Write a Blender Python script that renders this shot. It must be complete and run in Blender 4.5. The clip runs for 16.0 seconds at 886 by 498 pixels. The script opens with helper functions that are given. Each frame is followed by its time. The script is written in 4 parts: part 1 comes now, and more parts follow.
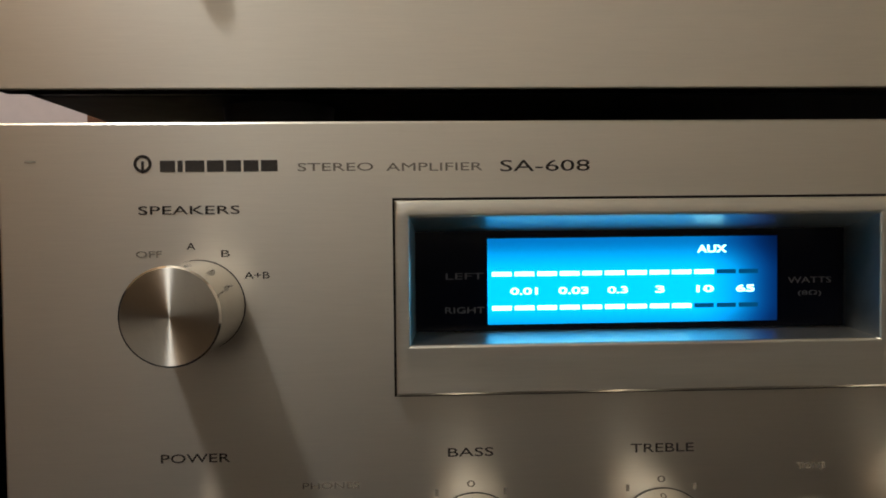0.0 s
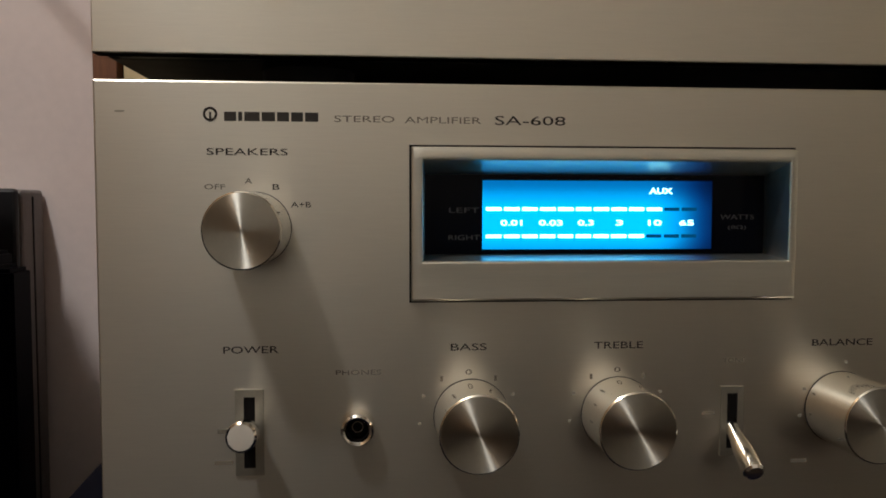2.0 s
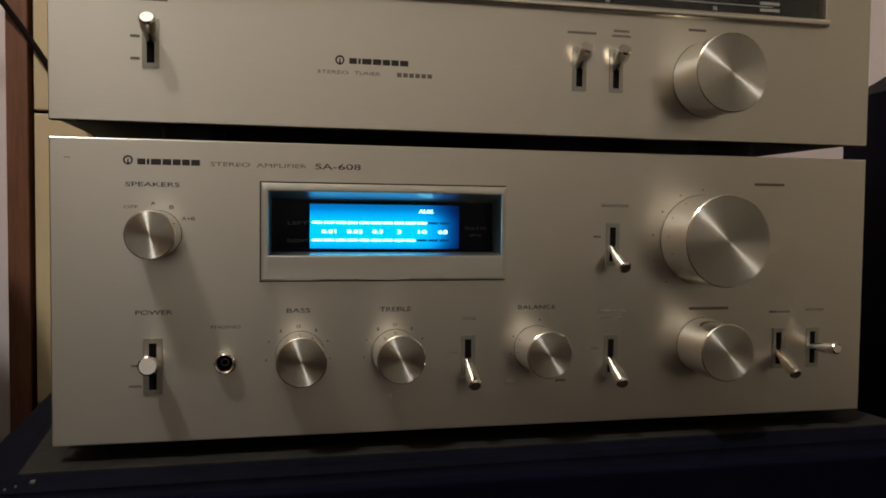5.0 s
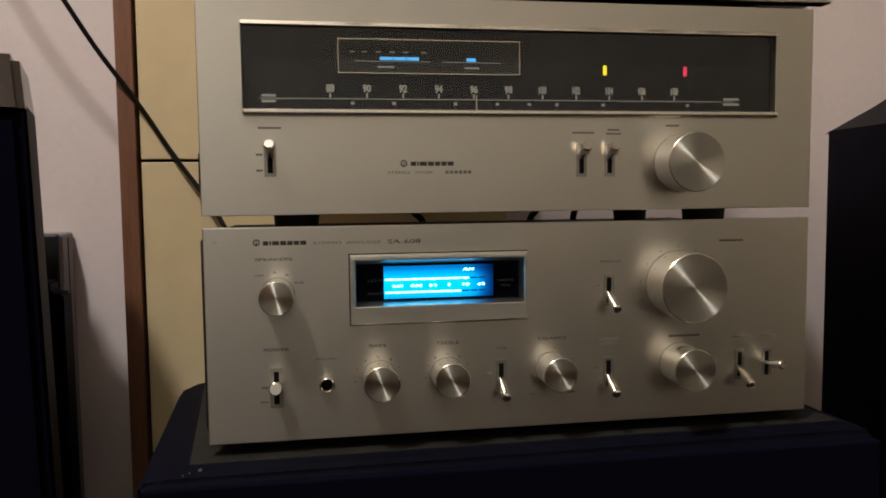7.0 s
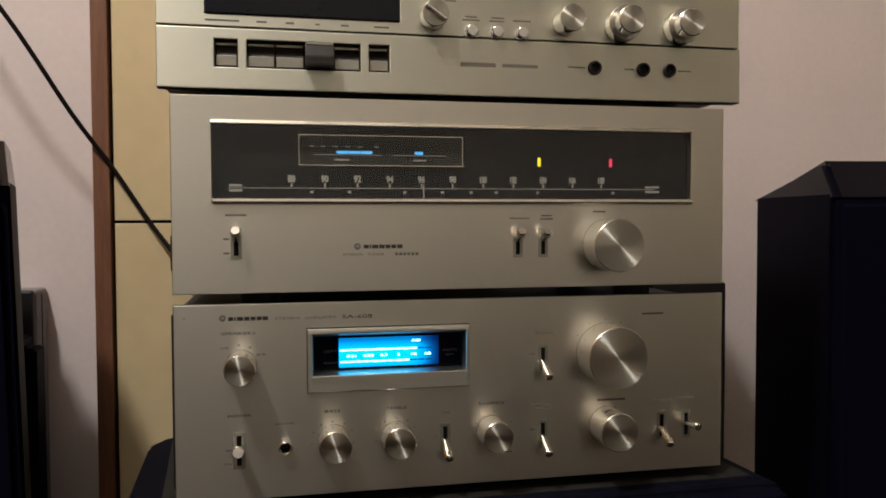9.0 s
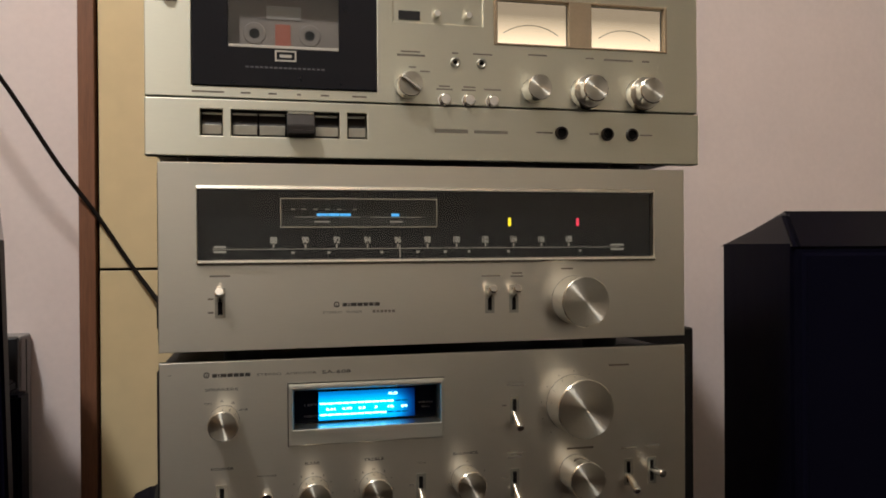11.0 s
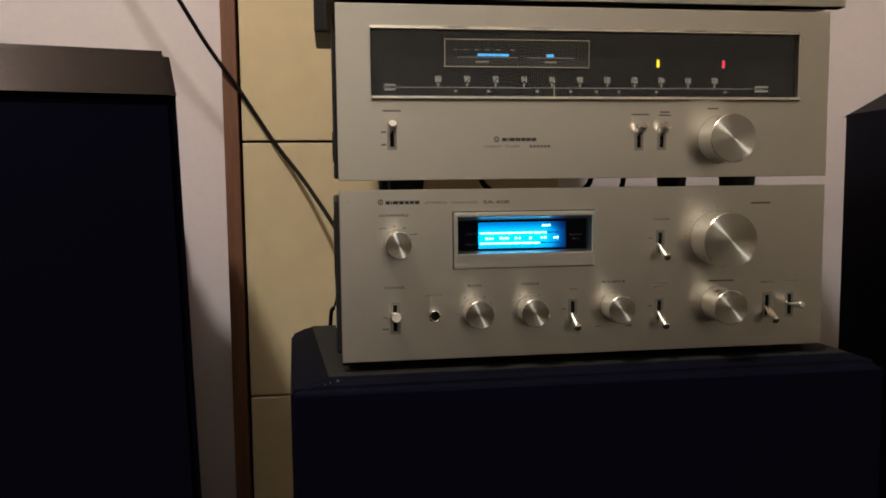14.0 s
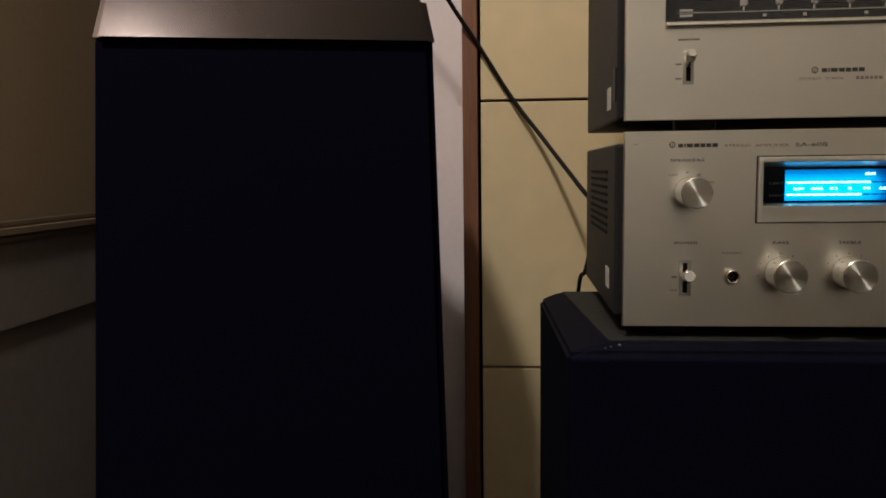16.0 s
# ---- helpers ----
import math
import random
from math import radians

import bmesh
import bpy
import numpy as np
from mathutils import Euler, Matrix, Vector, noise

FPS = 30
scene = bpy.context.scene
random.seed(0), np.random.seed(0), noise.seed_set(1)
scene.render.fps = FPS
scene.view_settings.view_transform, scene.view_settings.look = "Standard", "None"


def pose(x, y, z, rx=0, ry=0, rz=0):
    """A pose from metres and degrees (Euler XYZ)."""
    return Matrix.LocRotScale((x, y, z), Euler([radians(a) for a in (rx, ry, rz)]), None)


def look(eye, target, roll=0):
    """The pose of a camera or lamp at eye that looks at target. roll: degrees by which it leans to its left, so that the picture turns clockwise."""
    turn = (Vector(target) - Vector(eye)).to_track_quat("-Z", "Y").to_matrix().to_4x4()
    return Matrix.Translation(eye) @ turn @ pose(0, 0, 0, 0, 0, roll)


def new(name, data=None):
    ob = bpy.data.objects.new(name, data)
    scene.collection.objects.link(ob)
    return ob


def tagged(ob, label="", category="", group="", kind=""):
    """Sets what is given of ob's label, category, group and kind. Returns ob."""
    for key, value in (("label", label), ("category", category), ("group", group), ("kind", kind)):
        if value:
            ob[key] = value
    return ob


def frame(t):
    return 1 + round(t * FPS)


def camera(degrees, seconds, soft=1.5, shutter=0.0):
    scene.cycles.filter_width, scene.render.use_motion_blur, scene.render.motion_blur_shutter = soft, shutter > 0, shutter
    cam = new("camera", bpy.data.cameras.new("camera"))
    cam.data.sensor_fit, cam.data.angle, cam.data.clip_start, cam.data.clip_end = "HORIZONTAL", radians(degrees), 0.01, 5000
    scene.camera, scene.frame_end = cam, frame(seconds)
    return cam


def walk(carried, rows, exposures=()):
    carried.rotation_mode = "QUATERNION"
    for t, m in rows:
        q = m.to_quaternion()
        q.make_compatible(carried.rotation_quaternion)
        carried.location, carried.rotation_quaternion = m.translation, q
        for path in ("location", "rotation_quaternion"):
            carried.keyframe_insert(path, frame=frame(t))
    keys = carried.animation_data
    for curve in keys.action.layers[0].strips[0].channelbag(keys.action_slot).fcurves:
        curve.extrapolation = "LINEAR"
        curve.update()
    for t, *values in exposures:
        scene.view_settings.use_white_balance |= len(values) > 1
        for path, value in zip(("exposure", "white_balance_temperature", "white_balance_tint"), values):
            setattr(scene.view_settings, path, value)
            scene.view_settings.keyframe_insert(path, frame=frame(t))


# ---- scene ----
cam = camera(58.9, 16.0, soft=1.8)
PATH = [
    (0, (0.095, -0.187, 0.727), (0.184, 1.81, 0.668), -0.6),
    (0.5, (0.092, -0.185, 0.727), (0.215, 1.809, 0.654), 0.2),
    (1, (0.089, -0.188, 0.73), (0.216, 1.806, 0.634), 0.2),
    (1.5, (0.082, -0.207, 0.727), (0.228, 1.785, 0.62), 0.0),
    (2, (0.082, -0.236, 0.716), (0.247, 1.754, 0.602), 0.1),
    (2.5, (0.074, -0.254, 0.709), (0.270, 1.732, 0.588), 0.6),
    (3, (0.085, -0.278, 0.704), (0.373, 1.698, 0.606), 0.6),
    (3.5, (0.093, -0.300, 0.701), (0.427, 1.669, 0.598), 0.9),
    (4, (0.096, -0.322, 0.704), (0.491, 1.637, 0.620), 1.1),
    (4.2, (0.099, -0.333, 0.706), (0.537, 1.617, 0.621), 0.5),
    (6.3, (0.083, -0.461, 0.755), (0.436, 1.506, 0.66), 0.0),
    (6.5, (0.078, -0.475, 0.762), (0.426, 1.49, 0.631), -0.4),
    (7, (0.069, -0.512, 0.775), (0.395, 1.456, 0.623), -0.6),
    (7.5, (0.07, -0.54, 0.789), (0.436, 1.422, 0.665), -0.6),
    (8, (0.07, -0.557, 0.797), (0.445, 1.404, 0.675), -0.7),
    (8.5, (0.072, -0.565, 0.805), (0.466, 1.392, 0.693), -0.4),
    (9, (0.076, -0.57, 0.811), (0.474, 1.389, 0.737), -0.2),
    (9.5, (0.074, -0.575, 0.823), (0.491, 1.38, 0.777), -0.3),
    (10, (0.077, -0.582, 0.832), (0.497, 1.374, 0.845), -0.1),
    (10.2, (0.077, -0.584, 0.837), (0.508, 1.369, 0.849), -0.1),
    (12.3, (0.058, -0.631, 0.828), (0.507, 1.317, 0.764), -0.6),
    (12.5, (0.052, -0.633, 0.815), (0.507, 1.313, 0.738), -1.1),
    (13, (0.04, -0.63, 0.787), (0.448, 1.321, 0.623), -1.4),
    (13.5, (0.02, -0.629, 0.763), (0.364, 1.33, 0.558), -2.2),
    (14, (-0.005, -0.632, 0.761), (0.271, 1.341, 0.581), -0.6),
    (14.5, (-0.033, -0.628, 0.759), (0.101, 1.36, 0.588), -1.1),
    (15, (-0.057, -0.619, 0.754), (-0.061, 1.369, 0.536), -1.3),
    (15.5, (-0.075, -0.592, 0.744), (-0.218, 1.386, 0.486), -1.0),
    (16, (-0.08, -0.571, 0.727), (-0.255, 1.411, 0.525), -0.7),
]
EXPOSURES = [(0, -0.12), (1, -0.18), (2, -0.28), (4, -0.32), (6.5, -0.09), (8.5, 0.0), (10, 0.04), (12.5, 0.08), (14, 0.06), (16, -0.06)]
walk(cam, [(t, look(eye, target, roll)) for t, eye, target, roll in PATH], EXPOSURES)

# ---- light ----
world = bpy.data.worlds.new("night")
world.use_nodes = True
world.node_tree.nodes["Background"].inputs[0].default_value = (1.0, 0.8, 0.6, 1)
world.node_tree.nodes["Background"].inputs[1].default_value = 0.002
scene.world = world
LAMP = (-0.56, -0.78, 2.48)
bulb = bpy.data.lights.new("ceiling_bulb", "POINT")
bulb.energy, bulb.shadow_soft_size, bulb.color = 94.0, 0.075, (1.0, 0.98, 0.96)
bulb_ob = new("ceiling_bulb", bulb)
bulb_ob.location = LAMP


# ---- materials ----
def material(name, color, rough=0.5, metal=0.0, var=0.12, scale=40.0, bump=0.0, stretch=(1, 1, 1), coat=0.0,
             aniso=0.0, tangent=None, rough_var=0.08, fine=6.0, spec=0.5):
    m = bpy.data.materials.new(name)
    m.use_nodes = True
    nt = m.node_tree
    n, link = nt.nodes, nt.links.new
    p = n["Principled BSDF"]
    co = n.new("ShaderNodeTexCoord")
    mp = n.new("ShaderNodeMapping")
    mp.inputs["Scale"].default_value = stretch
    link(co.outputs["Object"], mp.inputs["Vector"])
    a, b = n.new("ShaderNodeTexNoise"), n.new("ShaderNodeTexNoise")
    a.inputs["Scale"].default_value, a.inputs["Detail"].default_value = scale, 4
    b.inputs["Scale"].default_value, b.inputs["Detail"].default_value = scale * fine, 3
    link(mp.outputs[0], a.inputs["Vector"])
    link(mp.outputs[0], b.inputs["Vector"])
    mix = n.new("ShaderNodeMath")
    mix.operation = "ADD"
    link(a.outputs["Fac"], mix.inputs[0])
    link(b.outputs["Fac"], mix.inputs[1])
    ramp = n.new("ShaderNodeMapRange")
    ramp.inputs[1].default_value, ramp.inputs[2].default_value = 0.6, 1.4
    link(mix.outputs[0], ramp.inputs[0])
    col = n.new("ShaderNodeMix")
    col.data_type = "RGBA"
    lo, hi = [c * (1 - var) for c in color], [min(1, c * (1 + var)) for c in color]
    col.inputs["A"].default_value, col.inputs["B"].default_value = (*lo, 1), (*hi, 1)
    link(ramp.outputs[0], col.inputs["Factor"])
    link(col.outputs["Result"], p.inputs["Base Color"])
    rr = n.new("ShaderNodeMapRange")
    rr.inputs[3].default_value, rr.inputs[4].default_value = max(0.02, rough - rough_var), min(1, rough + rough_var)
    link(a.outputs["Fac"], rr.inputs[0])
    link(rr.outputs[0], p.inputs["Roughness"])
    p.inputs["Metallic"].default_value = metal
    p.inputs["Coat Weight"].default_value = coat
    p.inputs["Specular IOR Level"].default_value = spec
    if aniso:
        p.inputs["Anisotropic"].default_value = aniso
        if tangent == "turned":
            cut = n.new("ShaderNodeVectorMath")
            cut.operation = "MULTIPLY"
            cut.inputs[1].default_value = (1, 0, 1)
            link(co.outputs["Object"], cut.inputs[0])
            nrm = n.new("ShaderNodeVectorMath")
            nrm.operation = "NORMALIZE"
            link(cut.outputs[0], nrm.inputs[0])
            link(nrm.outputs[0], p.inputs["Tangent"])
        else:
            c = n.new("ShaderNodeCombineXYZ")
            c.inputs[0].default_value, c.inputs[1].default_value, c.inputs[2].default_value = tangent
            link(c.outputs[0], p.inputs["Tangent"])
    if bump:
        bp = n.new("ShaderNodeBump")
        bp.inputs["Strength"].default_value, bp.inputs["Distance"].default_value = bump, 0.001
        link(mix.outputs[0], bp.inputs["Height"])
        link(bp.outputs[0], p.inputs["Normal"])
    return m


def glowing(name, color, strength):
    m = bpy.data.materials.new(name)
    m.use_nodes = True
    p = m.node_tree.nodes["Principled BSDF"]
    p.inputs["Base Color"].default_value = (*[c * 0.05 for c in color], 1)
    p.inputs["Emission Color"].default_value = (*color, 1)
    p.inputs["Emission Strength"].default_value = strength
    p.inputs["Specular IOR Level"].default_value = 0.1
    return m


def glass(name, tint=(1, 1, 1), gloss_rough=0.02):
    m = bpy.data.materials.new(name)
    m.use_nodes = True
    nt = m.node_tree
    n, link = nt.nodes, nt.links.new
    n.remove(n["Principled BSDF"])
    tr, gl, mx, fr = (n.new("ShaderNode" + k) for k in ("BsdfTransparent", "BsdfGlossy", "MixShader", "Fresnel"))
    tr.inputs[0].default_value = (*tint, 1)
    gl.inputs["Roughness"].default_value = gloss_rough
    fr.inputs["IOR"].default_value = 1.46
    link(fr.outputs[0], mx.inputs[0])
    link(tr.outputs[0], mx.inputs[1])
    link(gl.outputs[0], mx.inputs[2])
    link(mx.outputs[0], n["Material Output"].inputs["Surface"])
    return m


BRUSH = dict(metal=1.0, stretch=(0.03, 1, 1), scale=2600, fine=2.5, bump=0.0, var=0.03, rough_var=0.006, aniso=0.82, tangent=(0, 0, 1))
M_PANEL = material("brushed_champagne_aluminium", (0.83, 0.80, 0.71), 0.292, **{**BRUSH, "aniso": 0.75})
M_DECK = material("satin_champagne_paint_metal", (0.79, 0.78, 0.66), 0.46, **{**BRUSH, "aniso": 0.6})
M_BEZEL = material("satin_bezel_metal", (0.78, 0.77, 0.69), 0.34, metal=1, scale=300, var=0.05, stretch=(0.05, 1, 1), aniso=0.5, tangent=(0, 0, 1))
M_POLISH = material("polished_trim", (0.90, 0.86, 0.76), 0.26, metal=1, scale=30, var=0.02, rough_var=0.01)
M_SPUN = material("spun_aluminium_face", (0.66, 0.64, 0.57), 0.36, metal=1, scale=500, var=0.05, rough_var=0.04, aniso=1.0, tangent="turned")
M_KNOB = material("turned_aluminium_side", (0.86, 0.84, 0.77), 0.10, metal=1, scale=60, var=0.03, rough_var=0.03)
M_CHROME = material("chrome", (0.82, 0.80, 0.76), 0.10, metal=1, scale=60, var=0.03, rough_var=0.03)
M_CASE = material("black_case_vinyl", (0.020, 0.019, 0.020), 0.55, spec=0.2, scale=160, var=0.25, bump=0.12)
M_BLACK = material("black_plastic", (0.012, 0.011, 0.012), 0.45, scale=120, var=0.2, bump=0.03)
# near-black stand-in for the missing light inside slots, bores and joints
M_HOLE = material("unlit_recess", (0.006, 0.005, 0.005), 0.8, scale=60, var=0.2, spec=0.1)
M_BROWN = material("dark_brown_key", (0.018, 0.013, 0.011), 0.34, scale=120, var=0.2)
M_PLATE = material("switch_plate_grey", (0.46, 0.45, 0.39), 0.45, metal=1.0, scale=300, var=0.1)
M_INK = material("dark_print", (0.030, 0.025, 0.022), 0.7, spec=0.15, scale=300, var=0.15)
M_FAINT = material("faint_grey_print", (0.34, 0.32, 0.26), 0.7, spec=0.1, scale=300, var=0.15)
M_MARK = material("worn_dark_print", (0.050, 0.045, 0.040), 0.7, spec=0.15, scale=300, var=0.25)
M_INK_SOFT = material("fine_grey_print", (0.20, 0.18, 0.145), 0.7, spec=0.1, scale=300, var=0.15)
M_PALE_INK = material("pale_dial_print", (0.55, 0.52, 0.46), 0.6, scale=300, var=0.1)
M_DIM_INK = material("dim_grey_print", (0.11, 0.11, 0.12), 0.6, scale=300, var=0.1)
M_DIAL = material("dark_dial_plate", (0.0055, 0.0052, 0.0065), 0.5, scale=4, var=0.15, spec=0.2)
M_DIAL_INNER = material("grey_meter_plate", (0.032, 0.030, 0.026), 0.5, spec=0.3, scale=60, var=0.15)
M_GLASS = glass("clear_dial_glass", (0.96, 0.96, 0.94), 0.03)
M_SMOKE = glass("smoked_glass", (0.88, 0.88, 0.88))
M_GRILLE = material("black_speaker_cloth", (0.0036, 0.0034, 0.0100), 0.95, scale=900, var=0.35, bump=0.3, fine=2, spec=0.03)
M_CABINET = material("black_ash_veneer", (0.0028, 0.0025, 0.0080), 0.50, scale=90, var=0.3, stretch=(1, 1, 0.1), bump=0.05, spec=0.05)
M_SUPTOP = material("dusty_black_top", (0.0040, 0.0042, 0.0090), 0.66, spec=0.03, scale=14, var=0.45, bump=0.05)
M_DUST = material("dust_on_black_top", (0.017, 0.016, 0.014), 0.75, scale=26, var=0.5, bump=0.05, spec=0.2)
M_CHIP = material("bare_chipped_board", (0.11, 0.105, 0.10), 0.8, scale=200, var=0.3)
M_BLACKCAP = material("black_lacquer_cap", (0.0020, 0.0018, 0.0066), 0.22, scale=20, var=0.2, spec=0.35)
M_CAP = material("grey_brown_metallic_cap", (0.027, 0.021, 0.019), 0.19, spec=0.06, metal=0.9, scale=12, var=0.04, rough_var=0.03)
M_WALL = material("white_wall_paint", (0.76, 0.66, 0.635), 0.85, scale=9, var=0.04, bump=0.10, fine=14)
M_HALL = material("tan_wall_paint", (0.38, 0.255, 0.145), 0.8, scale=7, var=0.08, bump=0.10, fine=14)
M_DUSK = material("pale_reflected_wall", (0.78, 0.765, 0.72), 0.8, scale=7, var=0.08, bump=0.10, fine=14)
M_CEIL = material("beige_ceiling_paint", (0.42, 0.39, 0.34), 0.9, scale=9, var=0.03, bump=0.08)
M_FLOOR = material("dark_wood_floor", (0.022, 0.015, 0.011), 0.75, spec=0.1, scale=5, var=0.3, stretch=(1, 0.08, 1))
M_WOOD = material("red_brown_wood_edge", (0.20, 0.085, 0.045), 0.45, scale=22, var=0.28, stretch=(6, 6, 0.35), bump=0.06)
M_BEIGE = material("cream_laminate", (0.72, 0.57, 0.33), 0.42, scale=6, var=0.06, bump=0.03)
M_CABLE = material("dark_brown_cable", (0.010, 0.007, 0.006), 0.6, spec=0.12, scale=80, var=0.2)
M_CABLE_W = material("grey_white_cable", (0.035, 0.034, 0.034), 0.5, scale=80, var=0.1)
M_GREYBOX = material("grey_plastic", (0.26, 0.245, 0.235), 0.55, spec=0.25, scale=50, var=0.12)
M_TAPE = material("smoky_cassette_shell", (0.34, 0.29, 0.25), 0.4, scale=60, var=0.15)
M_TAPE_RED = material("red_tape_label", (0.55, 0.16, 0.10), 0.5, scale=60, var=0.15)
M_STICKER = material("white_sticker", (0.6, 0.56, 0.5), 0.6, scale=80, var=0.06)
M_BAR = glowing("lit_segment", (0.36, 0.95, 1.0), 5.0)
M_BARDIM = glowing("unlit_segment", (0.0, 0.20, 0.55), 0.35)
M_TUNE = glowing("blue_tuning_segment", (0.10, 0.50, 1.0), 1.1)
M_YELLOW = glowing("yellow_indicator", (1.0, 0.78, 0.03), 1.3)
M_RED = glowing("red_indicator", (1.0, 0.06, 0.12), 0.9)


def display_glow():
    """Back of the fluorescent display: brightest round the lit segments, fading to the ends."""
    m = glowing("blue_display_ground", (0.0, 0.26, 0.90), 1.0)
    nt = m.node_tree
    n, link = nt.nodes, nt.links.new
    co, sp = n.new("ShaderNodeTexCoord"), n.new("ShaderNodeSeparateXYZ")
    link(co.outputs["Object"], sp.inputs[0])
    rx, rz, mul = n.new("ShaderNodeMapRange"), n.new("ShaderNodeMapRange"), n.new("ShaderNodeMath")
    rx.interpolation_type = rz.interpolation_type = "SMOOTHSTEP"
    for node, vals in ((rx, (0.020, 0.044, 1.9, 0.16)), (rz, (0.003, 0.013, 1.0, 0.35))):
        for i, v in enumerate(vals):
            node.inputs[i + 1].default_value = v
    link(sp.outputs[0], rx.inputs[0])
    ab = n.new("ShaderNodeMath")
    ab.operation = "ABSOLUTE"
    link(sp.outputs[2], ab.inputs[0])
    link(ab.outputs[0], rz.inputs[0])
    mul.operation = "MULTIPLY"
    link(rx.outputs[0], mul.inputs[0])
    link(rz.outputs[0], mul.inputs[1])
    link(mul.outputs[0], n["Principled BSDF"].inputs["Emission Strength"])
    hue = n.new("ShaderNodeMix")
    hue.data_type = "RGBA"
    hue.inputs["A"].default_value, hue.inputs["B"].default_value = (0.0, 0.11, 0.85, 1), (0.0, 0.42, 1.0, 1)
    link(mul.outputs[0], hue.inputs["Factor"])
    link(hue.outputs["Result"], n["Principled BSDF"].inputs["Emission Color"])
    return m


def meter_glow():
    """Meter card that glows brighter towards its foot, in place of a small bulb below."""
    m = glowing("warm_meter_card", (1.0, 0.77, 0.53), 1.0)
    nt = m.node_tree
    n, link = nt.nodes, nt.links.new
    co, sp, r = n.new("ShaderNodeTexCoord"), n.new("ShaderNodeSeparateXYZ"), n.new("ShaderNodeMapRange")
    link(co.outputs["Object"], sp.inputs[0])
    link(sp.outputs[2], r.inputs[0])
    for i, v in enumerate((-0.020, 0.006, 1.55, 0.36)):
        r.inputs[i + 1].default_value = v
    link(r.outputs[0], n["Principled BSDF"].inputs["Emission Strength"])
    return m


M_GLOW = display_glow()
M_METER = meter_glow()

# ---- building helpers ----
WHERE = {}


def finish(bm, name, mat, at):
    bmesh.ops.recalc_face_normals(bm, faces=bm.faces)
    for f in bm.faces:
        f.smooth = True
    for e in bm.edges:
        if len(e.link_faces) == 2:
            a, b = (f.calc_area() for f in e.link_faces)
            turn = e.calc_face_angle(0)
            e.smooth = not (turn > 0.5 or (turn > 0.04 and max(a, b) > 6 * min(a, b)))
    vs = [v.co for v in bm.verts]
    if at is None:
        at = (Vector(map(min, zip(*vs))) + Vector(map(max, zip(*vs)))) / 2
    at = Vector(at)
    bmesh.ops.translate(bm, verts=bm.verts, vec=-at)
    me = bpy.data.meshes.new(name)
    bm.to_mesh(me)
    bm.free()
    me.materials.append(mat)
    return me, at


def part(name, bm, mat, parent, label="", at=None):
    me, at = finish(bm, name, mat, at)
    ob = new(name, me)
    ob.parent = parent
    ob.location = at - WHERE[parent]
    WHERE[ob] = at
    return tagged(ob, label)


def single(name, bm, mat, label, category, kind="", group="", at=None):
    me, at = finish(bm, name, mat, at)
    ob = new(name, me)
    ob.location = at
    WHERE[ob] = at
    return tagged(ob, label, category, group, kind)


def thing(name, at, label, category, kind="", group=""):
    ob = new(name)
    ob.empty_display_size = 0.02
    ob.location = at
    WHERE[ob] = Vector(at)
    return tagged(ob, label, category, group, kind)


def box(x0, x1, y0, y1, z0, z1, bevel=0.0, bm=None, segs=2):
    own = bmesh.new()
    bmesh.ops.create_cube(own, size=1)
    for v in own.verts:
        v.co = Vector(((x0 + x1) / 2 + v.co.x * (x1 - x0), (y0 + y1) / 2 + v.co.y * (y1 - y0), (z0 + z1) / 2 + v.co.z * (z1 - z0)))
    if bevel:
        bmesh.ops.bevel(own, geom=own.edges[:], offset=bevel, segments=segs, affect="EDGES", profile=0.5)
    if bm is None:
        return own
    me = bpy.data.meshes.new("joint")
    own.to_mesh(me)
    own.free()
    bm.from_mesh(me)
    bpy.data.meshes.remove(me)
    return bm


def lathe(at, profile, segs=56, axis=(0, -1, 0)):
    """Turned form: profile rows of radius and distance along the axis, from the foot at `at`."""
    bm = bmesh.new()
    q = Vector((0, 0, 1)).rotation_difference(Vector(axis).normalized())
    rings = []
    for r, h in profile:
        if r < 1e-6:
            rings.append([bm.verts.new(Vector(at) + q @ Vector((0, 0, h)))])
        else:
            rings.append([bm.verts.new(Vector(at) + q @ Vector((r * math.cos(a), r * math.sin(a), h)))
                          for a in (2 * math.pi * i / segs for i in range(segs))])
    for a, b in zip(rings, rings[1:]):
        for i in range(segs):
            j = (i + 1) % segs
            quad = [a[i % len(a)], a[j % len(a)], b[j % len(b)], b[i % len(b)]]
            quad = list(dict.fromkeys(quad))
            if len(quad) > 2:
                bm.faces.new(quad)
    return bm


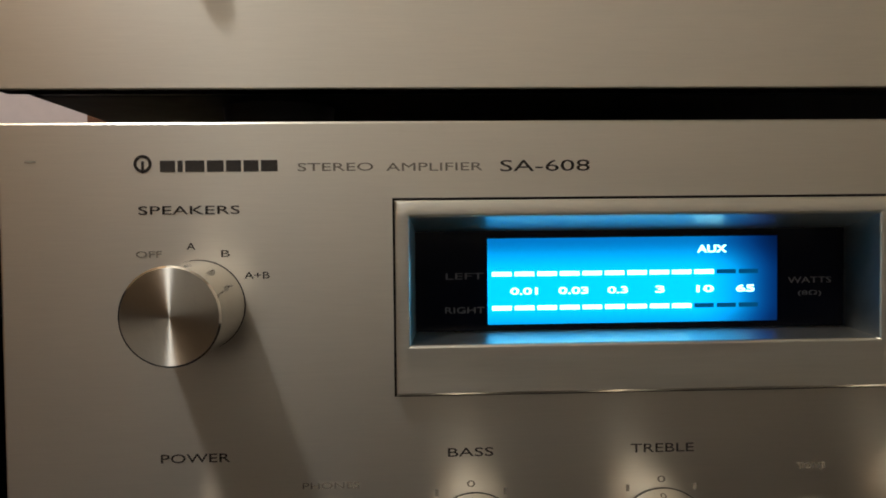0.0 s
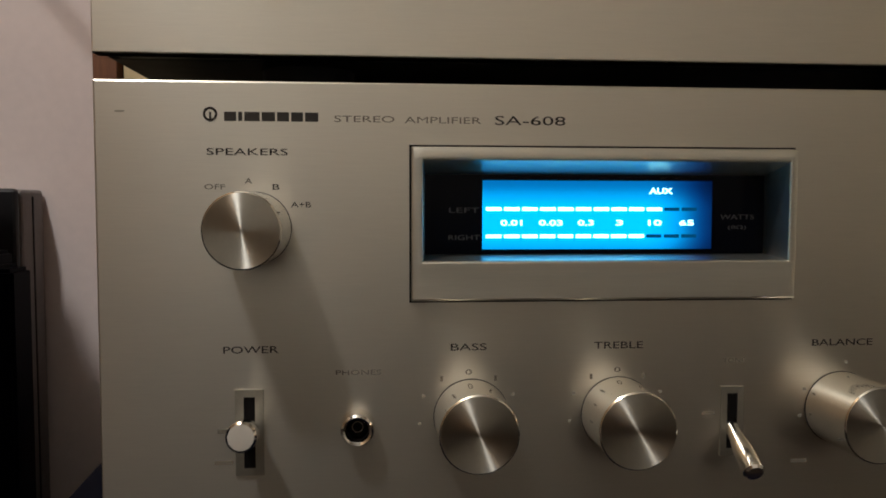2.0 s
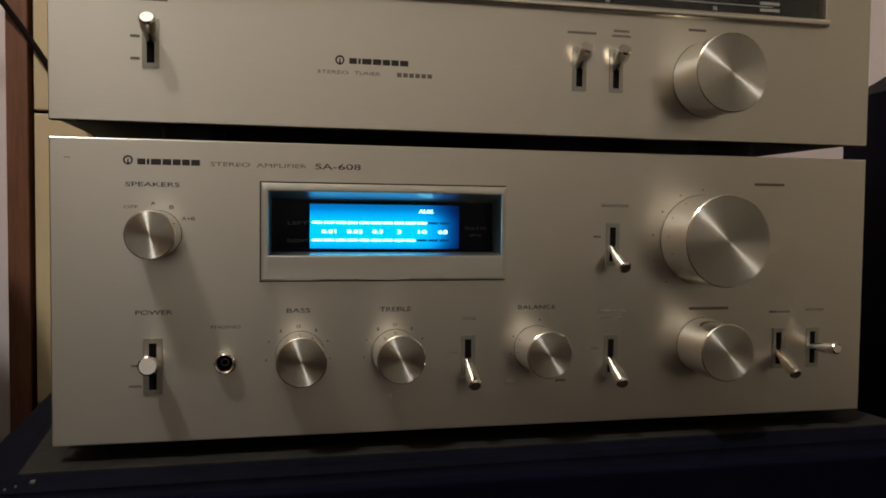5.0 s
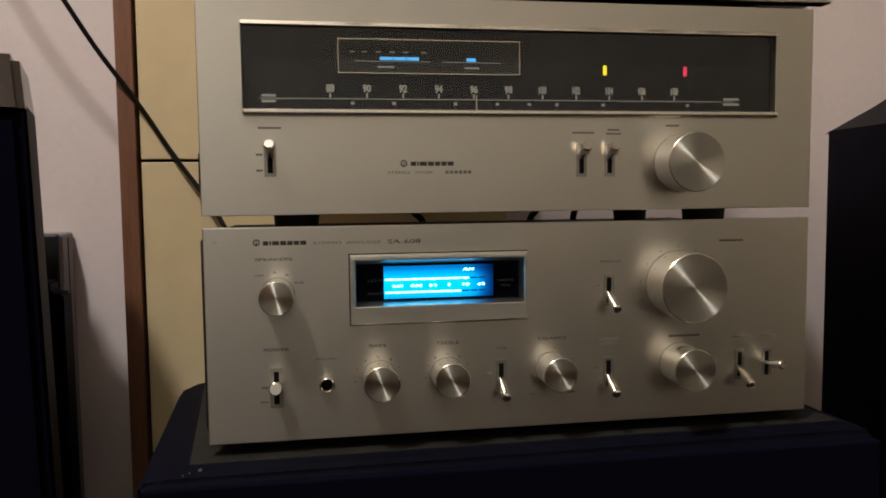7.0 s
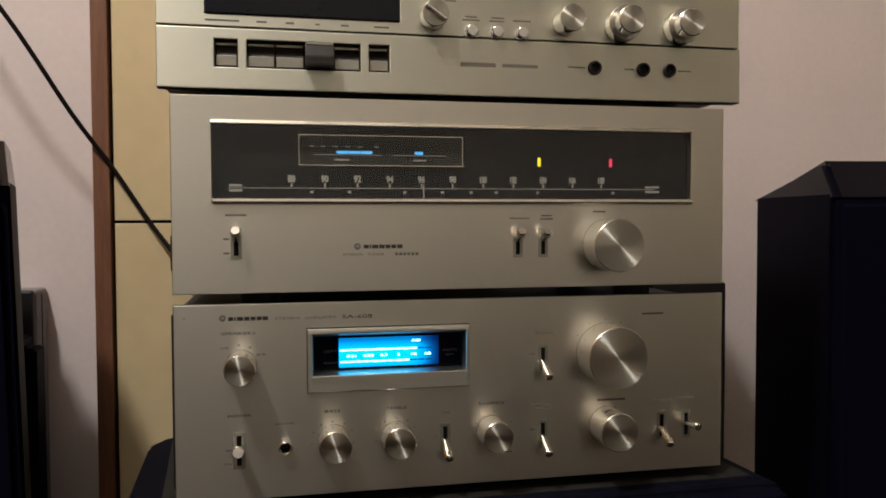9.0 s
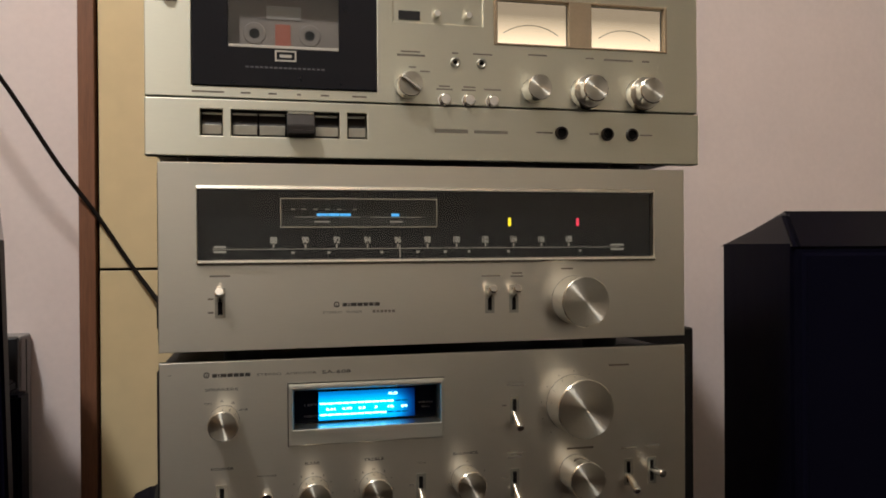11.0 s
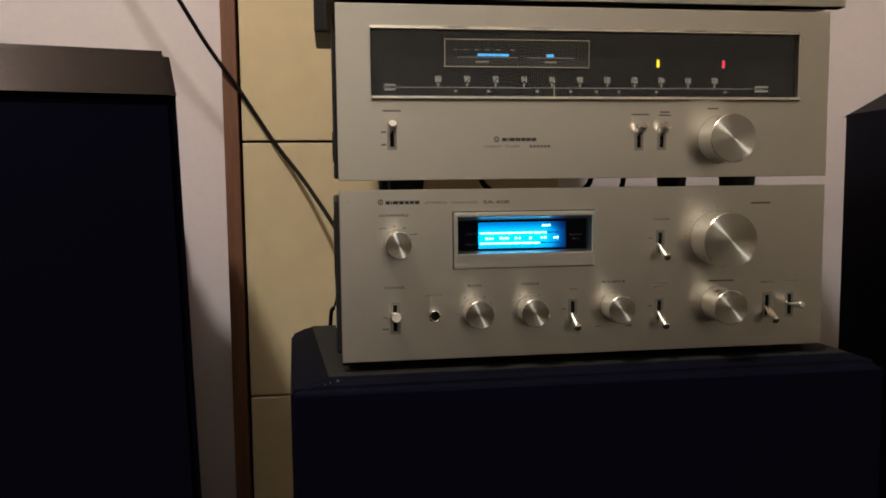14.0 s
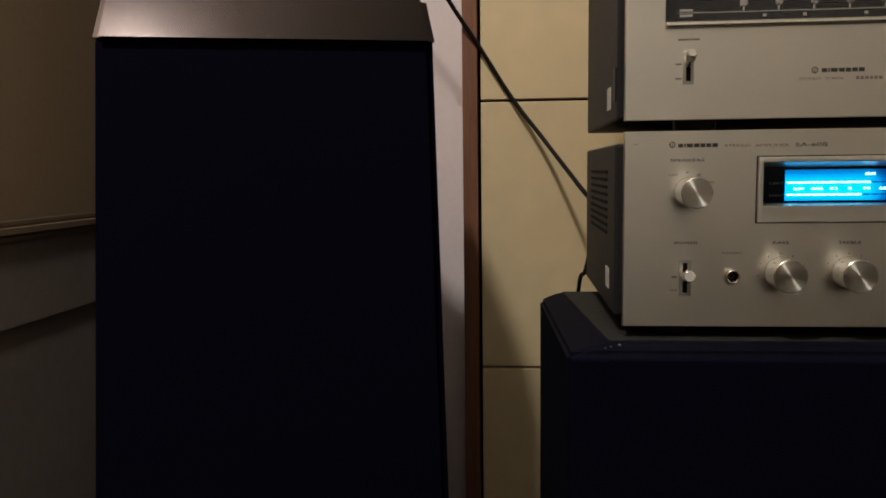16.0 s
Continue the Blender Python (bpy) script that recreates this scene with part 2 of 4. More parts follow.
def plate(x0, x1, z0, z1, holes, y0, y1, bevel=0.0):
    """Upright plate from y0 (front) to y1 with real rectangular openings."""
    xs = sorted({x0, x1, *[v for h in holes for v in h[:2]]})
    zs = sorted({z0, z1, *[v for h in holes for v in h[2:]]})
    bm = bmesh.new()
    grid = {}

    def vert(i, j, k):
        if (i, j, k) not in grid:
            grid[i, j, k] = bm.verts.new((xs[i], (y0, y1)[k], zs[j]))
        return grid[i, j, k]

    def solid(i, j):
        if not (0 <= i < len(xs) - 1 and 0 <= j < len(zs) - 1):
            return False
        cx, cz = (xs[i] + xs[i + 1]) / 2, (zs[j] + zs[j + 1]) / 2
        return not any(h[0] < cx < h[1] and h[2] < cz < h[3] for h in holes)

    for i in range(len(xs) - 1):
        for j in range(len(zs) - 1):
            if not solid(i, j):
                continue
            for k in (0, 1):
                bm.faces.new([vert(i, j, k), vert(i + 1, j, k), vert(i + 1, j + 1, k), vert(i, j + 1, k)])
            for di, dj, a, b in ((-1, 0, (0, 0), (0, 1)), (1, 0, (1, 0), (1, 1)), (0, -1, (0, 0), (1, 0)), (0, 1, (0, 1), (1, 1))):
                if not solid(i + di, j + dj):
                    p, q = (i + a[0], j + a[1]), (i + b[0], j + b[1])
                    bm.faces.new([vert(*p, 0), vert(*q, 0), vert(*q, 1), vert(*p, 1)])
    if bevel:
        bmesh.ops.recalc_face_normals(bm, faces=bm.faces)
        edges = [e for e in bm.edges if len(e.link_faces) == 2 and e.calc_face_angle(0) > 1 and all(abs(v.co.y - y0) < 1e-6 for v in e.verts)]
        bmesh.ops.bevel(bm, geom=edges, offset=bevel, segments=2, affect="EDGES", profile=0.5)
    return bm


def letters(text, x0, x1, z, height, y, width_only=True, bold=0.0):
    """Raised print: the words stretched from x0 to x1, middle height z, on the front plane y."""
    cu = bpy.data.curves.new("print", "FONT")
    cu.body, cu.size, cu.resolution_u, cu.offset = text, 1.0, 3, bold
    ob = bpy.data.objects.new("print", cu)
    scene.collection.objects.link(ob)
    dg = bpy.context.evaluated_depsgraph_get()
    me = ob.evaluated_get(dg).to_mesh()
    bm = bmesh.new()
    bm.from_mesh(me)
    ob.evaluated_get(dg).to_mesh_clear()
    bpy.data.objects.remove(ob)
    bpy.data.curves.remove(cu)
    xs, ys = [v.co.x for v in bm.verts], [v.co.y for v in bm.verts]
    ax, bx, ay, by = min(xs), max(xs), min(ys), max(ys)
    for v in bm.verts:
        v.co = Vector((x0 + (v.co.x - ax) / (bx - ax) * (x1 - x0), y, z + ((v.co.y - ay) / (by - ay) - 0.5) * height))
    front = bm.faces[:]
    out = bmesh.ops.extrude_face_region(bm, geom=front)
    bmesh.ops.translate(bm, verts=[g for g in out["geom"] if isinstance(g, bmesh.types.BMVert)], vec=(0, -0.0001, 0))
    return bm


def bars(x0, x1, z, height, y, count=1, gap=0.25):
    """Print too small to read: plain raised bars."""
    bm = bmesh.new()
    step = (x1 - x0) / count
    for i in range(count):
        box(x0 + i * step, x0 + (i + 1) * step - (gap * step if count > 1 else 0), y - 0.0001, y, z - height / 2, z + height / 2, bm=bm)
    return bm


def tube(points, radius, segs=10):
    """Cable: a round tube along a smooth line through the points."""
    pts = [Vector(p) for p in points]
    fine = []
    for i in range(len(pts) - 1):
        a, b, c, d = pts[max(i - 1, 0)], pts[i], pts[i + 1], pts[min(i + 2, len(pts) - 1)]
        for k in range(8):
            t = k / 8
            fine.append(0.5 * ((2 * b) + (c - a) * t + (2 * a - 5 * b + 4 * c - d) * t * t + (3 * b - a - 3 * c + d) * t ** 3))
    fine.append(pts[-1])
    bm = bmesh.new()
    rings = []
    for i, p in enumerate(fine):
        way = (fine[min(i + 1, len(fine) - 1)] - fine[max(i - 1, 0)]).normalized()
        u = way.cross(Vector((0, 1, 0.01))).normalized()
        w = way.cross(u)
        rings.append([bm.verts.new(p + radius * (math.cos(s) * u + math.sin(s) * w)) for s in (2 * math.pi * k / segs for k in range(segs))])
    for a, b in zip(rings, rings[1:]):
        for k in range(segs):
            bm.faces.new([a[k], a[(k + 1) % segs], b[(k + 1) % segs], b[k]])
    bm.faces.new(rings[0])
    bm.faces.new(rings[-1])
    return bm


# ---- the room ----
BACK, CAB = 0.50, 0.408
single("floor", box(-2.2, 2.6, -4.3, 2.6, -0.05, 0), M_FLOOR, "dark wooden floor under the speakers", "floor", "structure")
single("ceiling", box(-2.2, 2.6, -4.3, 2.6, 3.05, 3.10), M_CEIL, "plain beige painted ceiling", "ceiling", "structure")
single("wall_north", box(-0.475, 2.4, BACK, BACK + 0.1, 0, 3.05), M_WALL, "white painted plaster wall behind the stack", "wall", "structure")
# east wall stays out of view; brown tone tunes reflections on the panel's right
single("wall_east", box(2.3, 2.4, -4.1, BACK, 0, 3.05), material("brown_reflected_wall", (0.50, 0.47, 0.40), 0.8, scale=7, var=0.08), "unseen side wall, toned for the panel reflections", "wall", "structure")
single("wall_hall", box(-0.86, 2.4, 2.4, 2.5, 0, 3.05), M_HALL, "tan painted wall at the end of the passage", "wall", "structure")
west = thing("wall_west", (-0.84, 0, 0), "tan painted side wall with a moulded rail", "wall", "structure")
part("wall_upper", box(-0.92, -0.80, -4.2, 2.5, 0.640, 3.05), M_HALL, west)
M_DADO = material("dull_grey_brown_dado", (0.27, 0.215, 0.185), 0.7, scale=8, var=0.12, bump=0.08)
part("wall_lower", box(-0.92, -0.805, -4.2, 2.5, 0.505, 0.640), M_DADO, west, "dull grey-brown lower wall")
part("wall_foot", box(-0.92, -0.8095, -4.2, 2.5, 0, 0.505), M_DADO, west, "dull grey-brown lower wall, set back a little")
M_RAIL = material("tan_rail_paint", (0.25, 0.17, 0.105), 0.8, scale=20, var=0.1)
part("dado_rail", box(-0.805, -0.7985, -4.1, 2.5, 0.6395, 0.6505, 0.0012), M_RAIL, west, "tan moulded rail")
part("rail_bead", box(-0.8055, -0.7995, -4.1, 2.5, 0.6530, 0.6610, 0.001), M_RAIL, west)
part("rail_bead", box(-0.8055, -0.8020, -4.1, 2.5, 0.6290, 0.6370, 0.001), M_RAIL, west)
# out-of-view wall, added in two tones to grade reflections in the metal fronts
south = thing("wall_south", (0.77, -3.1, 0), "unseen added wall, pale above and dark below for the panel reflections", "wall", "structure")
part("wall_upper", box(-0.80, 2.3, -3.2, -3.1, 0.640, 3.05), M_DUSK, south)
part("wall_lower", box(-0.80, 2.3, -3.2, -3.103, 0, 0.640), material("dark_reflected_dado", (0.06, 0.048, 0.040), 0.7, scale=8, var=0.12), south, "dark lower wall added to darken the panel reflections")
single("door_post", box(-0.560, -0.477, BACK - 0.03, BACK + 0.1, 0, 3.05, 0.004), M_BLACK, "dark upright post at the end of the white wall", "door post", "structure")

# ceiling lamp: a shallow ring round the bulb
lamp = thing("ceiling_lamp", (LAMP[0], LAMP[1], 3.05), "small ceiling lamp with a bare warm bulb", "lamp")
part("ceiling_rose", lathe((LAMP[0], LAMP[1], 3.05), [(0, 0.0), (0.06, 0.0), (0.06, 0.015), (0.02, 0.03), (0, 0.03)], 32, (0, 0, -1)), M_CEIL, lamp)
part("lamp_rod", lathe((LAMP[0], LAMP[1], 3.03), [(0.006, 0), (0.006, 0.44), (0.022, 0.46), (0.022, 0.49), (0, 0.49)], 16, (0, 0, -1)), M_POLISH, lamp)

# cream cupboard with a red-brown edge
cup = thing("cupboard", (0.08, CAB + 0.045, 0), "tall cream laminate cupboard with red-brown wooden edge", "cupboard")
part("side_panel", box(-0.1400, -0.1215, CAB - 0.004, BACK - 0.001, 0, 2.2, 0.001), M_WOOD, cup, "red-brown wooden side edge")
# carcass wears the recess colour, so shade in the joints is painted
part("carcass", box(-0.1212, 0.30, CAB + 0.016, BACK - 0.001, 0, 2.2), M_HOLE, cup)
for k in range(7):
    z0, z1 = 0.142 + 0.334 * k, 0.142 + 0.334 * (k + 1)
    part("front_panel", box(-0.1175, 0.30, CAB, CAB + 0.0155, z0 + 0.0017, min(z1 - 0.0017, 2.2), 0.0008), M_BEIGE, cup)
part("plinth", box(-0.1175, 0.30, CAB + 0.006, CAB + 0.0155, 0, 0.14), M_WOOD, cup)


# ---- loudspeakers: cloth front, chamfered cap, black cabinet ----
def speaker(name, label, corner, turn, width, height, depth, rise, back_drop, cap_mat, flare=(0.0, 0.0), shadow_waist=()):
    """corner: world place of the front corner below the cap, on the side given by the sign of width."""
    sp = thing(name, (0, 0, 0), label, "loudspeaker", group="loudspeakers beside the stack")
    w, s = abs(width), 1 if width > 0 else -1
    x0, x1 = (0, w) if s > 0 else (-w, 0)
    bm = bmesh.new()
    f, g2 = flare
    side = [(x1 + dx, y) for dx, y in shadow_waist] or [(x1, depth)]
    lo = [(x0 - f, 0.0, -height), (x1 + g2, 0.0, -height)] + [(x + g2, y, -height) for x, y in side] + [(x0 - f, depth, -height)]
    hi = [(x0, 0.0, 0), (x1, 0.0, 0)] + [(x, y, 0) for x, y in side] + [(x0, depth, 0)]
    vl, vh = [bm.verts.new(p) for p in lo], [bm.verts.new(p) for p in hi]
    bm.faces.new(vl), bm.faces.new(vh)
    for i in range(len(lo)):
        j = (i + 1) % len(lo)
        bm.faces.new([vl[i], vl[j], vh[j], vh[i]])
    bmesh.ops.bevel(bm, geom=[e for e in bm.edges if abs(e.verts[0].co.z - e.verts[1].co.z) > 0.1], offset=0.008, segments=3, affect="EDGES")
    part("cabinet", bm, M_CABINET, sp)
    # cloth panel, rounded and slightly proud
    bm = bmesh.new()
    g = 0.004
    pts = [(x0 - f + g, -height + 0.02), (x1 + g2 - g, -height + 0.02), (x1 - g * 0.5, -0.006), (x0 + g * 0.5, -0.006)]
    fr, bk = [bm.verts.new((x, -0.012, z)) for x, z in pts], [bm.verts.new((x, 0.001, z)) for x, z in pts]
    bm.faces.new(fr), bm.faces.new(bk)
    for i in range(4):
        bm.faces.new([fr[i], fr[(i + 1) % 4], bk[(i + 1) % 4], bk[i]])
    bmesh.ops.recalc_face_normals(bm, faces=bm.faces)
    bmesh.ops.bevel(bm, geom=[e for e in bm.edges if all(v.co.y < -0.01 for v in e.verts)], offset=0.007, segments=3, affect="EDGES")
    part("grille", bm, M_GRILLE, sp, "black cloth grille")
    # cap with chamfers to the front and the sides, falling away to the back
    bm = bmesh.new()
    t, lean = 0.0045, 0.0136 if cap_mat is M_CAP else 0.03
    lip = -0.0125 if cap_mat is M_CAP else -0.004
    base = [bm.verts.new(p) for p in [(x0, lip, -0.003), (x1, lip, -0.003)] + [(x, y, -0.003) for x, y in side] + [(x0, depth, -0.003)]]
    over = [(x - t, y - 0.01 if y == depth else y, rise - back_drop * y / depth) for x, y in side]
    top = [bm.verts.new(p) for p in [(x0 + t, lean, rise), (x1 - t, lean, rise)] + over + [(x0 + t, depth - 0.01, rise - back_drop)]]
    bm.faces.new(base), bm.faces.new(top)
    for i in range(len(base)):
        j = (i + 1) % len(base)
        bm.faces.new([base[i], base[j], top[j], top[i]])
    bmesh.ops.recalc_face_normals(bm, faces=bm.faces)
    bmesh.ops.bevel(bm, geom=[e for e in bm.edges if max(v.co.z for v in e.verts) > rise / 3], offset=0.006, segments=4, affect="EDGES")
    part("cap", bm, cap_mat, sp, "sloping metallic top cap" if cap_mat is M_CAP else "sloping black top cap")
    sp.matrix_basis = pose(*corner, 0, 0, turn)
    return sp


# last argument cuts in the unseen back only to shape the cast wall shadow
speaker("floor_speaker", "large black floor loudspeaker with cloth grille and grey-brown cap", (-0.150, 0.152, 0.844), 14.3, -0.291, 0.844, 0.205, 0.042, 0.004, M_CAP, (0.045, 0.020), ((0.0, 0.11), (-0.048, 0.155), (-0.045, 0.205)))
speaker("floor_speaker", "large black floor loudspeaker with cloth grille and black cap", (0.628, 0.137, 0.836), -6.5, 0.30, 0.836, 0.17, 0.038, 0.036, M_BLACKCAP, (0.0, 0.0))

# low loudspeaker that carries the stack
sup = thing("low_speaker", (0.205, 0.1, 0), "low black loudspeaker with chamfered dusty top carrying the stack", "loudspeaker")
bm = bmesh.new()
ST = 0.603
rim = ((-0.041, -0.021), (0.468, -0.013), (0.455, 0.222), (-0.052, 0.212))
flat = ((-0.014, -0.013), (0.447, -0.007), (0.437, 0.221), (-0.033, 0.217))
base, mid = [bm.verts.new((x, y, 0)) for x, y in rim], [bm.verts.new((x, y, ST - 0.007)) for x, y in rim]
top = [bm.verts.new((x, y, ST)) for x, y in flat]
bm.faces.new(base), bm.faces.new(top)
for a, b in ((base, mid), (mid, top)):
    for i in range(4):
        bm.faces.new([a[i], a[(i + 1) % 4], b[(i + 1) % 4], b[i]])
bmesh.ops.recalc_face_normals(bm, faces=bm.faces)
bmesh.ops.bevel(bm, geom=[e for e in bm.edges if max(v.co.z for v in e.verts) > 0.1], offset=0.003, segments=3, affect="EDGES")
part("cabinet", bm, M_SUPTOP, sup)
bm = bmesh.new()
lid = [bm.verts.new((x, y, ST)) for x, y in ((-0.011, -0.010), (0.444, -0.004), (0.434, 0.218), (-0.030, 0.214))]
bm.faces.new(lid)
out = bmesh.ops.extrude_face_region(bm, geom=bm.faces[:])
bmesh.ops.translate(bm, verts=[g for g in out["geom"] if isinstance(g, bmesh.types.BMVert)], vec=(0, 0, 0.0008))
part("top_panel", bm, M_DUST, sup, "dusty grey-black flat top")
part("grille", box(-0.0385, 0.465, -0.0240, -0.0135, 0.03, ST - 0.0095, 0.002, segs=3), M_GRILLE, sup, "black cloth grille")


# ---- controls ----
def knob(parent, name, x, z, r, depth, y=0.0, skirt=0.0, label=""):
    e = 0.0004
    prof = [(0, 0.0002), (r + skirt, 0.0002), (r + skirt, 0.0022), (r, 0.0026), (r * 0.99, depth - e), (r * 0.99 - e, depth)]
    k = part(name, lathe((x, y, z), prof), M_KNOB, parent, label or "turned silver metal knob", at=(x, y, z))
    part("knob_face", lathe((x, y - depth, z), [(r * 0.99 - e, 0.0), (r * 0.6, 0.00003), (r * 0.3, 0.00004), (0, 0.00005)], 64), M_SPUN, k, "spun aluminium face", at=(x, y - depth, z))
    # black ring painted in for the contact shade round the knob's foot
    part("knob_foot_shade", lathe((x, y, z), [(0, 0.0001), (r + skirt + 0.00012, 0.0001), (r + skirt + 0.00012, 0.0003), (0, 0.0003)], 48), M_BLACK, k, at=(x, y, z))
    return k


def lever(parent, x, z, tilt, side=0.0, length=0.021, slot=0.011, width=0.0037, y=0.0, radius=0.0030):
    """Toggle in an upright slot; tilt in degrees down from straight out."""
    s = part("toggle_switch", plate(x - width, x + width, z - slot, z + slot, [(x - 0.0017, x + 0.0017, z - slot + 0.0022, z + slot - 0.0022)], y - 0.0006, y - 0.0001), M_PLATE, parent, "silver toggle switch in a slotted plate")
    part("slot", box(x - 0.0017, x + 0.0017, y - 0.00035, y - 0.0001, z - slot + 0.0022, z + slot - 0.0022), M_HOLE, s)
    a = radians(tilt)
    way = Vector((math.sin(radians(side)), -math.cos(a), -math.sin(a)))
    foot = Vector((x, y + 0.0005, z - 0.0035 * math.sin(a)))
    part("toggle_lever", lathe(foot, [(0, 0), (radius * 0.62, 0), (radius * 0.70, length * 0.3), (radius, length * 0.55), (radius, length - 0.0008), (radius - 0.0007, length), (0, length)], 24, way), M_CHROME, s, at=foot)
    return s


def jack(parent, x, z, r=0.0058, y=0.0, ring=None):
    """Socket with a rounded rim round a deep dark bore."""
    out = 0.0062 if ring is None else 0.0028
    j = part("headphone_jack", lathe((x, y, z), [(r * 0.62, 0.0), (r, 0.0001), (r * 0.98, out * 0.55), (r * 0.92, out * 0.90), (r * 0.80, out), (r * 0.68, out * 0.93), (r * 0.62, 0.0005)], 36), ring or M_CHROME, parent, "chrome-ringed jack socket" if ring is None else "dark-ringed jack socket", at=(x, y, z))
    part("socket_bore", lathe((x, y, z), [(r * 0.63, out * 0.7), (r * 0.63, 0.0003), (0, 0.0003)], 28), M_HOLE, j)
    part("socket_spring", lathe((x, y, z), [(r * 0.34, 0.0004), (r * 0.34, 0.0011), (r * 0.26, 0.0011), (r * 0.26, 0.0004)], 20), M_CHROME if ring is None else M_BLACK, j)
    return j


def foot_pads(parent, y0, y1, z0, z1, xs, r=0.012):
    for x in xs:
        for y in (y0, y1):
            part("foot", lathe((x, y, z1), [(r, 0), (r * 0.9, z1 - z0), (0, z1 - z0)], 24, (0, 0, -1)), M_BLACK, parent)


def emblem(parent, x, z, r, y):
    """Round maker's mark as a plain ring with a stem."""
    bm = lathe((x, y, z), [(r * 0.66, 0), (r * 0.66, 0.0001), (r, 0.0001), (r, 0)], 28)
    box(x - r * 0.14, x + r * 0.14, y - 0.0001, y, z - r * 1.05, z + r * 0.3, bm=bm)
    part("emblem", bm, M_INK, parent)


def maker_mark(parent, x0, x1, z, h):
    """Maker's name as a row of plain dark blocks."""
    widths = (0.9, 0.3, 1.15, 1.0, 0.9, 0.9, 1.0)
    unit = (x1 - x0 - 0.0006 * 6) / sum(widths)
    x = x0
    for w in widths:
        part("maker_block", bars(x, x + w * unit, z, h * 0.86, 0.0), M_MARK, parent)
        x += w * unit + 0.0006


# ---- amplifier ----
AZ0, AZ1, AW = 0.612, 0.752, 0.42
amp = thing("stereo_amplifier", (0.21, 0.1, ST), "silver brushed-metal stereo amplifier with blue glowing power display", "amplifier")
BX0, BX1, BZ0, BZ1 = 0.0920, 0.2110, 0.6870, 0.7330
OX0, OX1, OZ0, OZ1 = 0.0955, 0.2085, 0.6990, 0.7290
part("front_panel", plate(0, AW, AZ0, AZ1, [(OX0, OX1, OZ0, OZ1)], 0.0, 0.006, 0.0006), M_PANEL, amp, "brushed champagne metal front")
part("case", box(-0.004, 0.428, 0.0185, 0.238, AZ0 + 0.004, AZ1 - 0.008, 0.002), M_CASE, amp, "black vinyl-covered metal case")
part("front_frame", plate(0.002, AW - 0.002, AZ0 + 0.002, AZ1 - 0.002, [(OX0 - 0.002, OX1 + 0.002, OZ0 - 0.002, OZ1 + 0.002)], 0.006, 0.0180), M_BLACK, amp)
foot_pads(amp, 0.03, 0.18, ST, AZ0 + 0.004, (0.04, 0.38))
for k in range(9):
    part("vent_slot", box(-0.0046, -0.0038, 0.065, 0.190, 0.722 - k * 0.006, 0.7245 - k * 0.006), M_HOLE, amp)
part("rating_sticker", box(-0.0046, -0.0038, 0.050, 0.069, 0.632, 0.648), M_STICKER, amp, "small white sticker")
# display window
# near-black rim stands in for the shadow line along the bezel's edge
part("bezel_edge_shade", plate(BX0 - 0.0006, BX1 + 0.0006, BZ0 - 0.0007, BZ1 + 0.0007, [(OX0, OX1, OZ0, OZ1)], -0.0004, 0.0), M_HOLE, amp)
bz = part("display_bezel", plate(BX0, BX1, BZ0, BZ1, [(OX0, OX1, OZ0, OZ1)], -0.0035, 0.0, 0.0007), M_BEZEL, amp, "satin metal display bezel")
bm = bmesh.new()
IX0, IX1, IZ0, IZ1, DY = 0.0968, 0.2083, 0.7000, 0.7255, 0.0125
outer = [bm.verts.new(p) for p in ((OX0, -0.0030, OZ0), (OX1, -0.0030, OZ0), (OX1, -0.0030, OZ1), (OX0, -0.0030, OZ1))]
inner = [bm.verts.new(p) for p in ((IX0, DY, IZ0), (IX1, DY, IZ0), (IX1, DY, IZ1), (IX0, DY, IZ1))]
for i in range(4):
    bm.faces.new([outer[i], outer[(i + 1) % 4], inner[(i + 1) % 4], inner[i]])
# darker copy of the bezel metal: the recess shade is put into its colour
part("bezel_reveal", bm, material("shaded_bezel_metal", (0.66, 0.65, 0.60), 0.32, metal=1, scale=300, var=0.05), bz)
disp = part("display", box(IX0 - 0.001, IX1 + 0.001, DY + 0.0002, DY + 0.003, IZ0 - 0.001, IZ1 + 0.001), material("dark_display_glass", (0.003, 0.004, 0.009), 0.12, spec=0.12, scale=50, var=0.1), amp, "dark display with glowing blue level bars")
part("display_ground", box(0.1152, 0.1906, DY - 0.0002, DY + 0.0001, 0.7016, 0.7236), M_GLOW, disp, at=(0.1480, DY, 0.7102))
for row, (z, lit) in enumerate(((0.7145, 10), (0.7058, 9))):
    for k in range(12):
        x = 0.1163 + 0.00583 * k
        part("level_segment", box(x, x + 0.0050, DY - 0.0005, DY - 0.0003, z - 0.00055, z + 0.00055), M_BAR if k < lit else M_BARDIM, disp)
for text, x0, x1, z, h in (("0.01", 0.1210, 0.1280, 0.7101, 0.0018), ("0.03", 0.1334, 0.1411, 0.7101, 0.0018), ("0.3", 0.1461, 0.1513, 0.7101, 0.0018),
                           ("3", 0.1585, 0.1609, 0.7101, 0.0018), ("10", 0.1693, 0.1738, 0.7101, 0.0018), ("65", 0.1797, 0.1845, 0.7101, 0.0018),
                           ("AUX", 0.1695, 0.1772, 0.7204, 0.0019)):
    part("lit_figure", letters(text, x0, x1, z, h, DY - 0.0004, bold=0.02), M_BAR, disp)
for text, x0, x1, z in (("LEFT", 0.1045, 0.1142, 0.7141), ("RIGHT", 0.1043, 0.1144, 0.7054), ("WATTS", 0.1935, 0.2050, 0.7120)):
    part("lettering", letters(text, x0, x1, z, 0.0016, DY - 0.0001), M_DIM_INK, disp)
